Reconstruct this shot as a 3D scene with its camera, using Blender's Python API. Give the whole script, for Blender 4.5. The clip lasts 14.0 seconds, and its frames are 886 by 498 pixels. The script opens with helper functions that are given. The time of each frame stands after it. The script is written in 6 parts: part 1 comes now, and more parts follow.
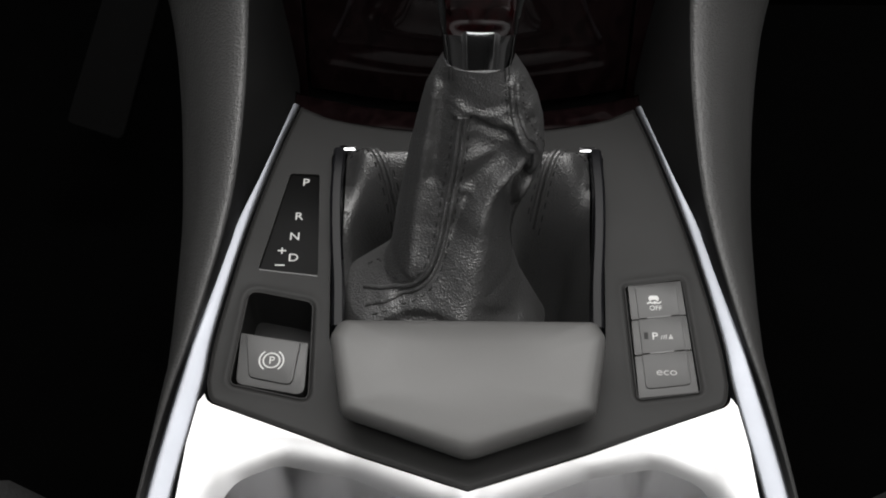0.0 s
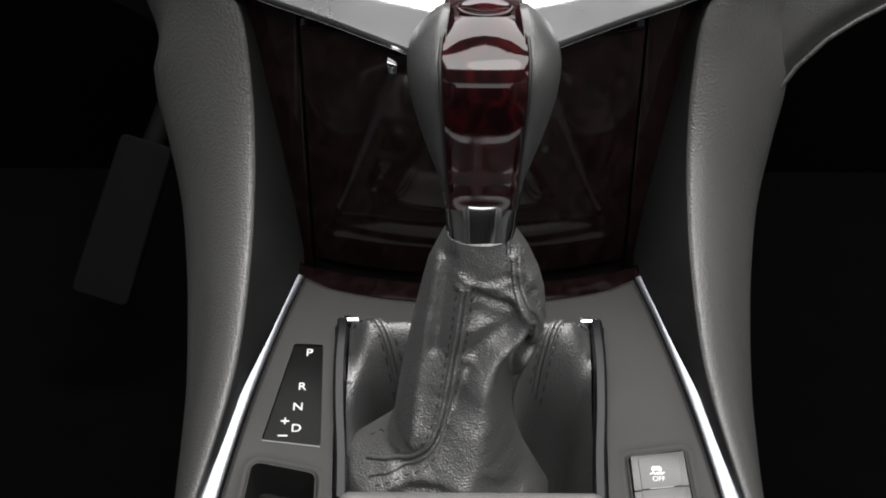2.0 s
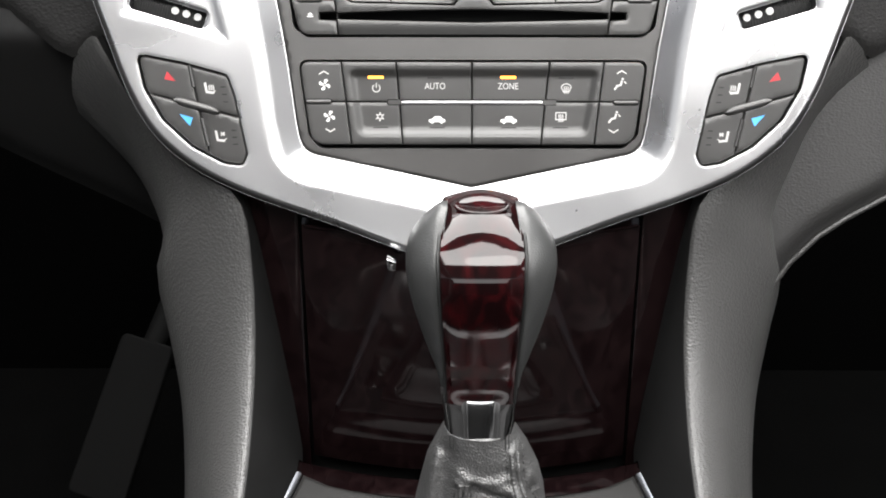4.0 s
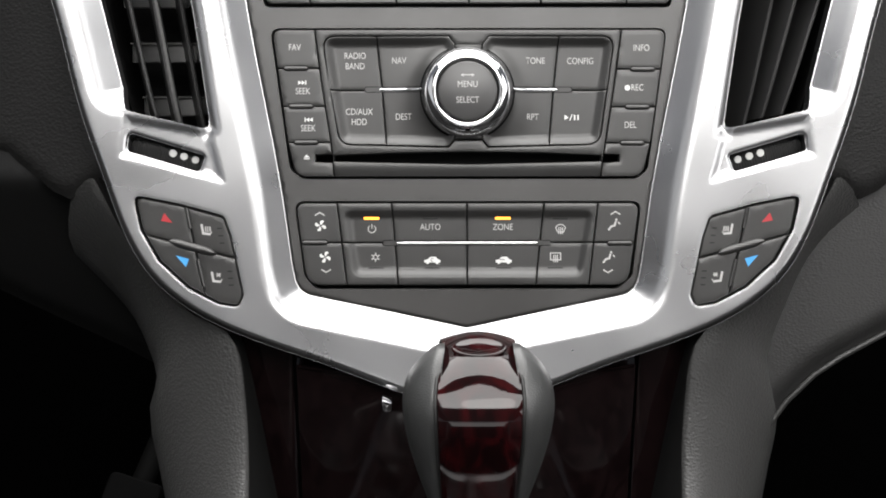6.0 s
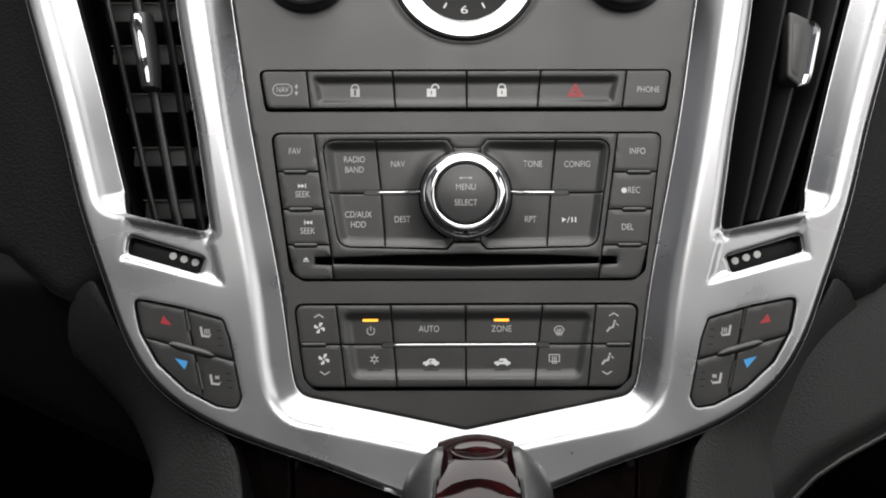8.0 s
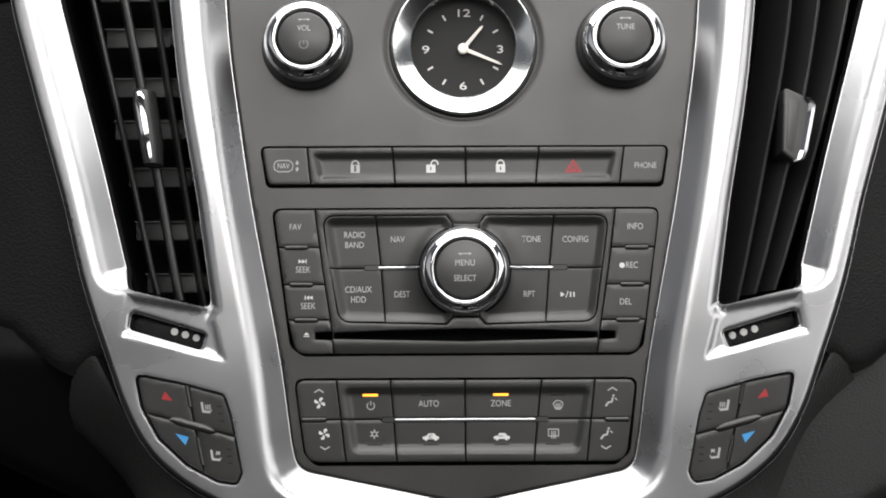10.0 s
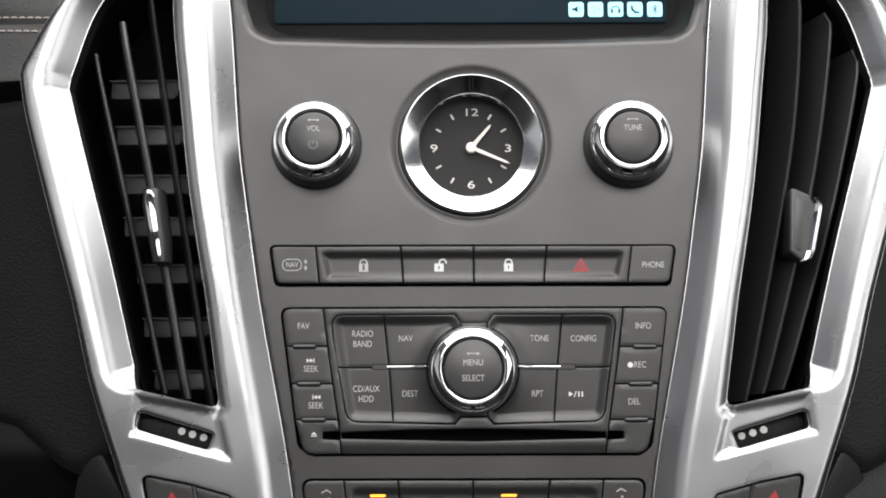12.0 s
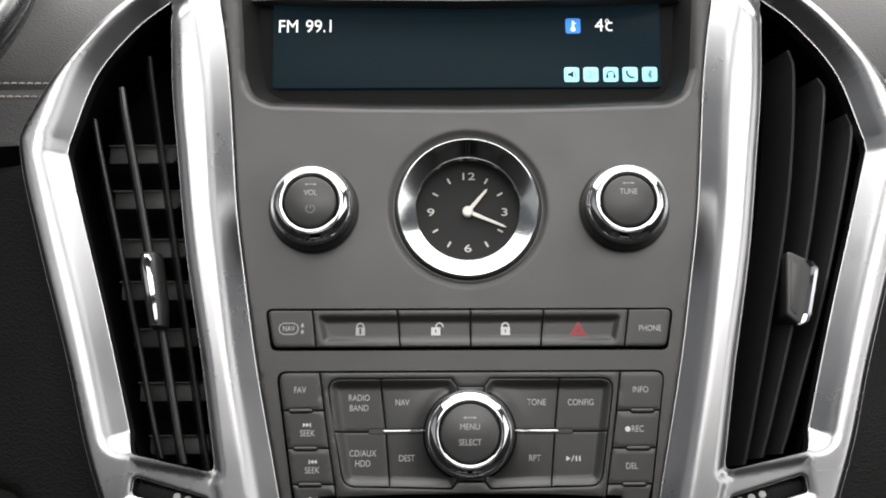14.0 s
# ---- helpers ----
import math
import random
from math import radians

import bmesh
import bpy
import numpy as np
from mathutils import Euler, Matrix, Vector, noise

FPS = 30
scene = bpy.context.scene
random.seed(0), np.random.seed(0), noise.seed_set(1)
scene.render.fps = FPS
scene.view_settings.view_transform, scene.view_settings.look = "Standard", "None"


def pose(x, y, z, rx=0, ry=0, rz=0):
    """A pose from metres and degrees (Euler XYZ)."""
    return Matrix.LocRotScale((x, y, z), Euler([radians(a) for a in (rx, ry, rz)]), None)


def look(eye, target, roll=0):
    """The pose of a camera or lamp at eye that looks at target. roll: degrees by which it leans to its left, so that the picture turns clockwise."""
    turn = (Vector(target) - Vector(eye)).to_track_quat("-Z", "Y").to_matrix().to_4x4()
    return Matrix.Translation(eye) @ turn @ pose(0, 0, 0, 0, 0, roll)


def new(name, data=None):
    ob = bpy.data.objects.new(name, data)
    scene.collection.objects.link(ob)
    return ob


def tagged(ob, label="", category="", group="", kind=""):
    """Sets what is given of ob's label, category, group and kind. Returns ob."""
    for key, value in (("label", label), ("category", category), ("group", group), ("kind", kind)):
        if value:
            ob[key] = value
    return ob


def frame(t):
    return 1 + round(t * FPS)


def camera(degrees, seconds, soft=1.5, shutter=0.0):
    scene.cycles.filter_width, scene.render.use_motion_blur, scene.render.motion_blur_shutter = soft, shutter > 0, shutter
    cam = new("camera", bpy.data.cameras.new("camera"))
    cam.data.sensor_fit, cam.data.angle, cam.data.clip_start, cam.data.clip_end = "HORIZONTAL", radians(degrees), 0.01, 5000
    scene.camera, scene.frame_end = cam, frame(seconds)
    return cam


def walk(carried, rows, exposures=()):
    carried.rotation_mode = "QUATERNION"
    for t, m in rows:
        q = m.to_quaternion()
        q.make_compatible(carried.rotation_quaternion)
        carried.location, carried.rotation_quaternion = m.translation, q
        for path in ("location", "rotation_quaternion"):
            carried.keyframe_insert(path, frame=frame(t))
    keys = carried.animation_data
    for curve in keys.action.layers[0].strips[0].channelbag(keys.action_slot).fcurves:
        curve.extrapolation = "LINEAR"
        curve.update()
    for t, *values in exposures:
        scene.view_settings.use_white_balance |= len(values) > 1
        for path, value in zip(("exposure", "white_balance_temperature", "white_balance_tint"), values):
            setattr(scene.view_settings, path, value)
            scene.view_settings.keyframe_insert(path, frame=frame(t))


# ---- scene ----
from mathutils.geometry import delaunay_2d_cdt

# ---- camera: seconds, eye, tilt, turn, lean ----
cam = camera(36.0, 14.0, soft=1.9)
PATH = [
    (0.0, -0.0070, 0.0044, 0.9365, -50.29, 0.47, 0.09),
    (0.5, -0.0078, 0.0023, 0.9363, -48.32, 0.27, 0.28),
    (1.0, -0.0079, 0.0032, 0.9367, -46.81, 0.27, 0.31),
    (1.5, -0.0078, 0.0019, 0.9386, -44.94, 0.43, 0.19),
    (2.0, -0.0079, 0.0033, 0.9432, -43.53, 0.49, -0.01),
    (2.5, -0.0097, 0.0033, 0.9435, -41.71, 0.36, -0.03),
    (3.0, -0.0088, 0.0003, 0.9446, -39.36, 0.34, -0.12),
    (3.2, -0.0069, -0.0016, 0.9439, -38.32, 0.59, -0.18),
    (5.3, -0.0071, -0.0004, 0.9479, -31.87, 0.18, -0.14),
    (5.5, -0.0087, 0.0003, 0.9499, -31.39, 0.07, -0.08),
    (6.0, -0.0098, 0.0005, 0.9477, -29.61, -0.06, -0.02),
    (6.5, -0.0098, 0.0004, 0.9491, -28.52, -0.06, -0.07),
    (7.0, -0.0098, -0.0003, 0.9490, -27.31, 0.07, -0.15),
    (7.5, -0.0096, -0.0000, 0.9500, -26.33, 0.04, -0.17),
    (8.0, -0.0091, -0.0006, 0.9495, -25.44, -0.05, -0.15),
    (10.3, -0.0085, 0.0027, 0.9677, -23.55, -0.02, -0.26),
    (10.5, -0.0092, 0.0048, 0.9695, -23.37, -0.10, -0.15),
    (11.0, -0.0108, 0.0061, 0.9741, -22.80, -0.16, -0.14),
    (11.5, -0.0115, 0.0058, 0.9760, -21.97, -0.06, -0.24),
    (12.0, -0.0111, 0.0066, 0.9788, -21.09, 0.05, -0.18),
    (12.5, -0.0113, 0.0080, 0.9838, -20.43, 0.06, -0.16),
    (13.0, -0.0109, 0.0064, 0.9818, -18.72, -0.01, -0.24),
    (13.5, -0.0099, 0.0048, 0.9789, -17.55, -0.16, -0.23),
    (14.0, -0.0100, 0.0062, 0.9800, -18.51, 0.01, -0.23),
]


def held(x, y, z, tilt, turn, lean):
    return pose(x, y, z, 90 + tilt, 0, turn) @ pose(0, 0, 0, 0, 0, lean)


walk(cam, [(r[0], held(*r[1:])) for r in PATH],
     exposures=[(0.0, -0.75), (1.0, -0.72), (1.5, -0.35), (2.0, 0.3), (2.5, 0.8), (3.2, 1.05), (5.3, 0.48), (6.0, 0.12), (7.0, -0.38), (8.2, -0.66), (10.3, -0.48), (12.0, -0.36), (13.0, -0.42), (14.0, -0.72)])

# ---- daylight: an overcast sky through the cabin's glass ----
world = bpy.data.worlds.new("overcast_sky")
scene.world = world
world.use_nodes = True
wn = world.node_tree.nodes
sky = wn.new("ShaderNodeTexSky")
sky.sky_type, sky.sun_disc = "NISHITA", False
sky.sun_elevation, sky.sun_rotation = radians(50), radians(200)
wn["Background"].inputs[1].default_value = 0.06
grey = wn.new("ShaderNodeHueSaturation")
grey.inputs["Saturation"].default_value = 0.25
world.node_tree.links.new(sky.outputs[0], grey.inputs["Color"])
world.node_tree.links.new(grey.outputs[0], wn["Background"].inputs[0])
sun = new("sun", bpy.data.lights.new("sun", "SUN"))
sun.data.energy, sun.data.angle, sun.data.color = 0.4, radians(20), (1.0, 0.97, 0.93)
sun.matrix_world = look((0.3, -1.0, 2.5), (0, 0.4, 0.6))


def window_light(name, eye, target, w, h, watts):
    lamp = new(name, bpy.data.lights.new(name, "AREA"))
    lamp.data.shape, lamp.data.size, lamp.data.size_y, lamp.data.energy = "RECTANGLE", w, h, watts
    lamp.data.color = (1.0, 0.985, 0.965)
    lamp.matrix_world = look(eye, target)


window_light("windscreen_daylight", (0.05, 0.66, 1.26), (0.05, 0.30, 0.50), 1.05, 0.70, 21)
window_light("sunroof_daylight", (0.04, -0.12, 1.46), (0.04, -0.12, 0), 0.80, 0.50, 10.5)
window_light("rear_daylight", (0.05, -1.55, 1.18), (0, 0.2, 0.7), 1.1, 0.34, 2.2)
window_light("left_daylight", (-0.74, -0.05, 1.20), (0, 0.2, 0.7), 0.9, 0.38, 0.6)
window_light("right_daylight", (0.74, -0.05, 1.20), (0, 0.2, 0.7), 0.9, 0.38, 4.4)


# ---- materials ----
def rgb(c):
    return (*c, 1.0) if len(c) == 3 else c


def material(name, color, rough=0.5, metal=0.0, grain=0.0, bump=0.0, scale=500.0, speck=0.12, kind="noise", coat=0.0, spec=0.5, stretch=None, ior=1.5):
    m = bpy.data.materials.new(name)
    m.use_nodes = True
    n, l = m.node_tree.nodes, m.node_tree.links
    b = n["Principled BSDF"]
    b.inputs["Metallic"].default_value, b.inputs["Specular IOR Level"].default_value = metal, spec
    b.inputs["Coat Weight"].default_value, b.inputs["Coat Roughness"].default_value = coat, 0.025
    b.inputs["IOR"].default_value = ior
    co = n.new("ShaderNodeTexCoord")
    mp = n.new("ShaderNodeMapping")
    if stretch:
        mp.inputs["Scale"].default_value = stretch
    l.new(co.outputs["Object"], mp.inputs[0])
    wide = n.new("ShaderNodeTexNoise")
    wide.inputs["Scale"].default_value, wide.inputs["Detail"].default_value = 28.0, 5.0
    l.new(co.outputs["Object"], wide.inputs["Vector"])
    fine = n.new("ShaderNodeTexVoronoi" if kind == "leather" else "ShaderNodeTexNoise")
    fine.inputs["Scale"].default_value = scale
    l.new(mp.outputs[0], fine.inputs["Vector"])
    fine_out = fine.outputs["Distance"] if kind == "leather" else fine.outputs[0]
    mix = n.new("ShaderNodeMix")
    mix.data_type = "RGBA"
    mix.inputs["A"].default_value = rgb(tuple(c * (1 - speck) for c in color))
    mix.inputs["B"].default_value = rgb(tuple(min(1.0, c * (1 + speck)) for c in color))
    l.new(wide.outputs[0], mix.inputs["Factor"])
    l.new(mix.outputs["Result"], b.inputs["Base Color"])
    rr = n.new("ShaderNodeMapRange")
    rr.inputs["To Min"].default_value, rr.inputs["To Max"].default_value = max(0.01, rough - grain), min(1, rough + grain)
    rr.inputs["From Min"].default_value, rr.inputs["From Max"].default_value = 0.3, 0.7
    l.new(wide.outputs[0], rr.inputs[0])
    l.new(rr.outputs[0], b.inputs["Roughness"])
    if bump:
        bp = n.new("ShaderNodeBump")
        bp.inputs["Strength"].default_value, bp.inputs["Distance"].default_value = bump, 0.0004
        l.new(fine_out, bp.inputs["Height"])
        l.new(bp.outputs[0], b.inputs["Normal"])
    return m


def burl(name, low, high, top, bot, coat, spec):
    m = material(name, (0.05, 0.012, 0.012), rough=0.07, grain=0.015, coat=coat, spec=spec)
    n, l = m.node_tree.nodes, m.node_tree.links
    co = n.new("ShaderNodeTexCoord")
    mp = n.new("ShaderNodeMapping")
    mp.inputs["Scale"].default_value = (1.6, 1.0, 1.0)
    l.new(co.outputs["Object"], mp.inputs[0])
    a = n.new("ShaderNodeTexNoise")
    a.inputs["Scale"].default_value, a.inputs["Detail"].default_value, a.inputs["Distortion"].default_value = 90.0, 6.0, 1.2
    l.new(mp.outputs[0], a.inputs["Vector"])
    ramp = n.new("ShaderNodeValToRGB")
    ramp.color_ramp.elements[0].position, ramp.color_ramp.elements[0].color = bot, (*low, 1)
    ramp.color_ramp.elements[1].position, ramp.color_ramp.elements[1].color = top, (*high, 1)
    l.new(a.outputs[0], ramp.inputs[0])
    l.new(ramp.outputs[0], n["Principled BSDF"].inputs["Base Color"])
    return m


def glow(name, color, strength):
    m = bpy.data.materials.new(name)
    m.use_nodes = True
    b = m.node_tree.nodes["Principled BSDF"]
    b.inputs["Base Color"].default_value = rgb(color)
    b.inputs["Emission Color"].default_value, b.inputs["Emission Strength"].default_value = rgb(color), strength
    b.inputs["Roughness"].default_value, b.inputs["Specular IOR Level"].default_value = 0.25, 0.03
    return m


SILVER = material("satin_silver", (0.375, 0.375, 0.382), rough=0.29, metal=1.0, grain=0.04, scale=2500, speck=0.02)
SILVER_PLATE = material("satin_silver_console", (0.40, 0.40, 0.405), rough=0.38, metal=1.0, grain=0.04, bump=0.03, scale=2500, speck=0.02)
CHROME = material("polished_chrome", (0.60, 0.60, 0.61), rough=0.06, metal=1.0, grain=0.02, speck=0.01)
DECK = material("console_soft_plastic", (0.0125, 0.0123, 0.0120), spec=0.22, rough=0.52, grain=0.05, bump=0.10, scale=3000, speck=0.05)
CHARCOAL = material("charcoal_soft_plastic", (0.0175, 0.0166, 0.0160), spec=0.6, rough=0.36, grain=0.05, bump=0.10, scale=3000, speck=0.05)
BUTTON = material("charcoal_button", (0.017, 0.0166, 0.0162), rough=0.35, grain=0.05, bump=0.08, scale=3500, speck=0.05)
KNOBCAP = material("knob_cap", (0.027, 0.0265, 0.0265), rough=0.36, grain=0.05, bump=0.05, scale=3500, speck=0.05)
BLACK = material("black_plastic", (0.008, 0.008, 0.008), rough=0.5, grain=0.08, speck=0.2, spec=0.25)
GLOSSBLACK = material("gloss_black", (0.008, 0.008, 0.008), rough=0.08, grain=0.02, coat=0.5)
BARBLACK = material("gate_bar_black", (0.005, 0.005, 0.006), rough=0.14, grain=0.03, spec=0.12)
PANELBLACK = material("indicator_black", (0.003, 0.003, 0.003), rough=0.35, grain=0.04, spec=0.05)
VANE = material("vent_vane_plastic", (0.022, 0.0217, 0.0217), rough=0.38, grain=0.06, speck=0.1)
VANE_BACK = material("rear_vane_plastic", (0.024, 0.024, 0.024), rough=0.5, grain=0.06, speck=0.1)
# Dash light is in the colours: upper pad lightened, lower panels darkened for shade.
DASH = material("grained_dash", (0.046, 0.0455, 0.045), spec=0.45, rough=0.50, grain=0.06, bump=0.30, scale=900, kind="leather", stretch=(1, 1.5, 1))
SHADED_DASH = material("shaded_lower_dash", (0.0105, 0.0103, 0.0102), spec=0.25, rough=0.52, grain=0.06, bump=0.45, scale=620, kind="leather", stretch=(1, 1.5, 1))
BOLSTER = material("grained_bolster", (0.045, 0.0447, 0.0442), rough=0.40, grain=0.05, bump=0.6, scale=800, kind="leather", stretch=(1, 1.4, 1))
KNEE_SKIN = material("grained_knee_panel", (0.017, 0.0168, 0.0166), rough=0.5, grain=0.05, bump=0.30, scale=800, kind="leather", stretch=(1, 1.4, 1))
LEATHER = material("black_leather", (0.022, 0.0218, 0.0218), spec=0.85, ior=1.75, rough=0.46, grain=0.05, bump=0.7, scale=1250, kind="leather")
GRIP = material("grip_leather", (0.027, 0.0275, 0.0275), rough=0.36, grain=0.06, bump=0.16, scale=1300, kind="leather")
VENTBLACK = material("duct_black", (0.003, 0.003, 0.003), rough=0.7, speck=0.2, spec=0.05)
LEATHER_SEAT = material("seat_leather", (0.012, 0.012, 0.012), rough=0.45, grain=0.05, bump=0.5, scale=500, kind="leather")
PRINT_FAINT = material("faint_print", (0.14, 0.14, 0.14), rough=0.5, speck=0.05)
PRINT_DIAL = material("dial_print", (0.50, 0.49, 0.47), rough=0.5, speck=0.05)
POINTER = material("ivory_pointer", (0.62, 0.59, 0.54), rough=0.35, speck=0.05)
# Also covers the driver's knee panel, where its black stands for shade.
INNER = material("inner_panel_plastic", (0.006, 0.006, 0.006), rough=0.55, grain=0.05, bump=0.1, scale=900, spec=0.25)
THREAD = material("black_thread", (0.008, 0.008, 0.008), rough=0.7, grain=0.05)
THREAD_PALE = material("pale_thread", (0.42, 0.38, 0.36), rough=0.7, grain=0.05)
# One burl, coloured darker for the shaded door and redder for the lit knob.
WOOD = burl("shaded_burl_wood", (0.003, 0.0014, 0.0016), (0.0085, 0.0044, 0.0046), 0.80, 0.38, 0.0, 0.30)
WOOD_KNOB = burl("polished_lit_burl", (0.004, 0.0013, 0.0015), (0.022, 0.0022, 0.0028), 0.80, 0.42, 0.36, 0.15)
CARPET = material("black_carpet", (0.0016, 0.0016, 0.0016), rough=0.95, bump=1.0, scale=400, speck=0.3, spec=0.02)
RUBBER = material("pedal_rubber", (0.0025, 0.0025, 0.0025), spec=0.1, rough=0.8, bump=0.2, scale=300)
PRINT = material("white_print", (0.50, 0.50, 0.49), rough=0.5, speck=0.05)
PRINT_GREY = material("grey_print", (0.32, 0.316, 0.31), rough=0.5, speck=0.05)
RED = material("red_print", (0.27, 0.006, 0.012), rough=0.45, speck=0.05)
BLUE = material("blue_print", (0.035, 0.24, 0.52), rough=0.45, speck=0.05)
DIAL = material("black_dial", (0.014, 0.0135, 0.0135), rough=0.6, speck=0.05, spec=0.2)
KNOBRING = material("bright_ring_chrome", (0.58, 0.58, 0.59), rough=0.07, metal=1.0, grain=0.02, speck=0.01)
CLOCKRIM = material("polished_clock_metal", (0.56, 0.57, 0.57), rough=0.17, metal=1.0, grain=0.03, speck=0.02)
COLLAR = material("streaked_chrome", (0.78, 0.78, 0.79), rough=0.07, metal=1.0, grain=0.02, bump=0.5, scale=160, speck=0.02, stretch=(1, 0.03, 1))
PALM = material("satin_palm_rest", (0.078, 0.077, 0.0755), rough=0.42, grain=0.05, bump=0.06, scale=3000, speck=0.05)
SATIN_GREY = material("grey_edge_plastic", (0.12, 0.12, 0.12), rough=0.4, speck=0.05)
RAIL = material("blue_grey_rail", (0.24, 0.25, 0.275), rough=0.42, metal=1.0, grain=0.04, bump=0.03, scale=2500, speck=0.03)
AMBER = glow("amber_light", (1.0, 0.40, 0.045), 2.0)
SCREEN = glow("lit_screen", (0.0045, 0.0098, 0.0135), 1.1)
SCREEN_WHITE = glow("screen_white", (0.90, 0.90, 0.88), 0.8)
SCREEN_CYAN = glow("screen_cyan", (0.33, 0.74, 0.86), 0.62)
SCREEN_BLUE = glow("screen_blue", (0.06, 0.25, 0.75), 0.9)
HEADLINER = material("grey_headliner", (0.42, 0.41, 0.40), rough=0.9, bump=0.2, scale=500)
TRIM_DARK = material("dark_cabin_trim", (0.03, 0.03, 0.03), rough=0.8, speck=0.1, spec=0.2)


# ---- building helpers; local lengths in millimetres ----
def axes(origin, up):
    """A frame at origin (metres): x to the right, y along up, z out of the face."""
    ex, ev = Vector((1, 0, 0)), Vector(up).normalized()
    en = ex.cross(ev)
    return Matrix(((ex.x, ev.x, en.x, origin[0]), (ex.y, ev.y, en.y, origin[1]), (ex.z, ev.z, en.z, origin[2]), (0, 0, 0, 1)))


STACK = axes((0.0005, 0.5703, 0.8078), (0, math.sin(radians(30)), math.cos(radians(30))))
CONSOLE = axes((0, 0.385, 0.515), (0, math.cos(radians(6)), math.sin(radians(6))))
LEVER = axes((0, 0.365, 0.600), (0, math.sin(radians(12)), math.cos(radians(12))))
WORLD = Matrix.Identity(4)


def thing(name, m, label, category, group="", kind=""):
    ob = new(name)
    ob.empty_display_size = 0.02
    ob.matrix_world = m
    return tagged(ob, label, category, group, kind)


def part(name, bm, mat, parent, label="", sharp=38, unit=0.001):
    bmesh.ops.recalc_face_normals(bm, faces=bm.faces)
    if name == "frame" and sum(f.normal.z for f in bm.faces) < 0:
        bmesh.ops.reverse_faces(bm, faces=bm.faces)
    for v in bm.verts:
        v.co *= unit
    me = bpy.data.meshes.new(name)
    bm.to_mesh(me)
    bm.free()
    for p in me.polygons:
        p.use_smooth = True
    me.set_sharp_from_angle(angle=radians(sharp))
    me.materials.append(mat)
    ob = new(name, me)
    ob.parent = parent
    return tagged(ob, label)


def shaded(ob, relief, eps=0.5):
    """Gives a shaped skin the smooth normals of its relief."""
    me = ob.data
    xy = np.array([(v.co.x * 1000, v.co.y * 1000) for v in me.vertices])
    dx = (relief(xy + [eps, 0]) - relief(xy - [eps, 0])) / (2 * eps)
    dy = (relief(xy + [0, eps]) - relief(xy - [0, eps])) / (2 * eps)
    nrm = np.stack([-dx, -dy, np.ones(len(xy))], 1)
    nrm /= np.linalg.norm(nrm, axis=1)[:, None]
    corner = [None] * len(me.loops)
    for f in me.polygons:
        rim = f.area > 1e-10 and abs(f.normal.z) < 0.02 and f.normal.length > 0.9
        for k in f.loop_indices:
            corner[k] = tuple(f.normal) if rim else tuple(nrm[me.loops[k].vertex_index])
    me.normals_split_custom_set(corner)
    return ob


def setting(name, bm, mat, m, label, category, unit=0.001, kind="structure", group=""):
    ob = part(name, bm, mat, None, label, unit=unit)
    ob.matrix_world = m
    return tagged(ob, label, category, group, kind)


def rounded(pts, r, n=5):
    """The polygon with its corners rounded by r (one radius, or one a corner)."""
    out, k = [], len(pts)
    for i in range(k):
        p, a, b = Vector(pts[i]), Vector(pts[i - 1]), Vector(pts[(i + 1) % k])
        d1, d2 = (a - p), (b - p)
        l1, l2 = d1.length, d2.length
        d1.normalize(), d2.normalize()
        ri = r[i] if isinstance(r, (list, tuple)) else r
        ang = math.acos(max(-1, min(1, d1.dot(d2))))
        if ri <= 0 or ang > 3.1:
            out.append(tuple(p))
            continue
        t = min(ri / math.tan(ang / 2), l1 * 0.49, l2 * 0.49)
        s, e = p + d1 * t, p + d2 * t
        for j in range(n + 1):
            q = j / n
            out.append(tuple((1 - q) ** 2 * s + 2 * q * (1 - q) * p + q * q * e))
    return out


def box_pts(u0, v0, u1, v1):
    return [(u0, v0), (u1, v0), (u1, v1), (u0, v1)]


def plate(pts, z0, z1, bevel=0.4, segs=2, bm=None):
    """A slab on the outline pts from z0 to z1 with bevelled upper edges."""
    own = bmesh.new()
    vs = [own.verts.new((p[0], p[1], z1)) for p in pts]
    top = own.faces.new(vs)
    if top.normal.z < 0 or sum(pts[i - 1][0] * pts[i][1] - pts[i][0] * pts[i - 1][1] for i in range(len(pts))) < 0:
        top.normal_flip()
    ring = list(top.edges)
    ex = bmesh.ops.extrude_edge_only(own, edges=ring)
    low = [g for g in ex["geom"] if isinstance(g, bmesh.types.BMVert)]
    for v in low:
        v.co.z = z0
    if bevel > 0:
        bmesh.ops.bevel(own, geom=list(top.edges), offset=bevel, segments=segs, affect="EDGES", profile=0.6, clamp_overlap=True)
    if bm is None:
        return own
    add(bm, own)
    return bm


def add(bm, other):
    me = bpy.data.meshes.new("join")
    other.to_mesh(me)
    other.free()
    bm.from_mesh(me)
    bpy.data.meshes.remove(me)
    return bm


def lathe(profile, n=64, centre=(0, 0), wobble=None):
    bm = bmesh.new()
    rings = []
    for r, z in profile:
        if r < 1e-6:
            rings.append([bm.verts.new((centre[0], centre[1], z))])
        else:
            rings.append([bm.verts.new((centre[0] + r * math.cos(a), centre[1] + r * math.sin(a), z)) for a in (2 * math.pi * i / n for i in range(n))])
    for a, b in zip(rings, rings[1:]):
        for i in range(n):
            j = (i + 1) % n
            if len(a) == 1 and len(b) == 1:
                continue
            if len(a) == 1:
                bm.faces.new((a[0], b[i], b[j]))
            elif len(b) == 1:
                bm.faces.new((a[i], a[j], b[0]))
            else:
                bm.faces.new((a[i], a[j], b[j], b[i]))
    return bm


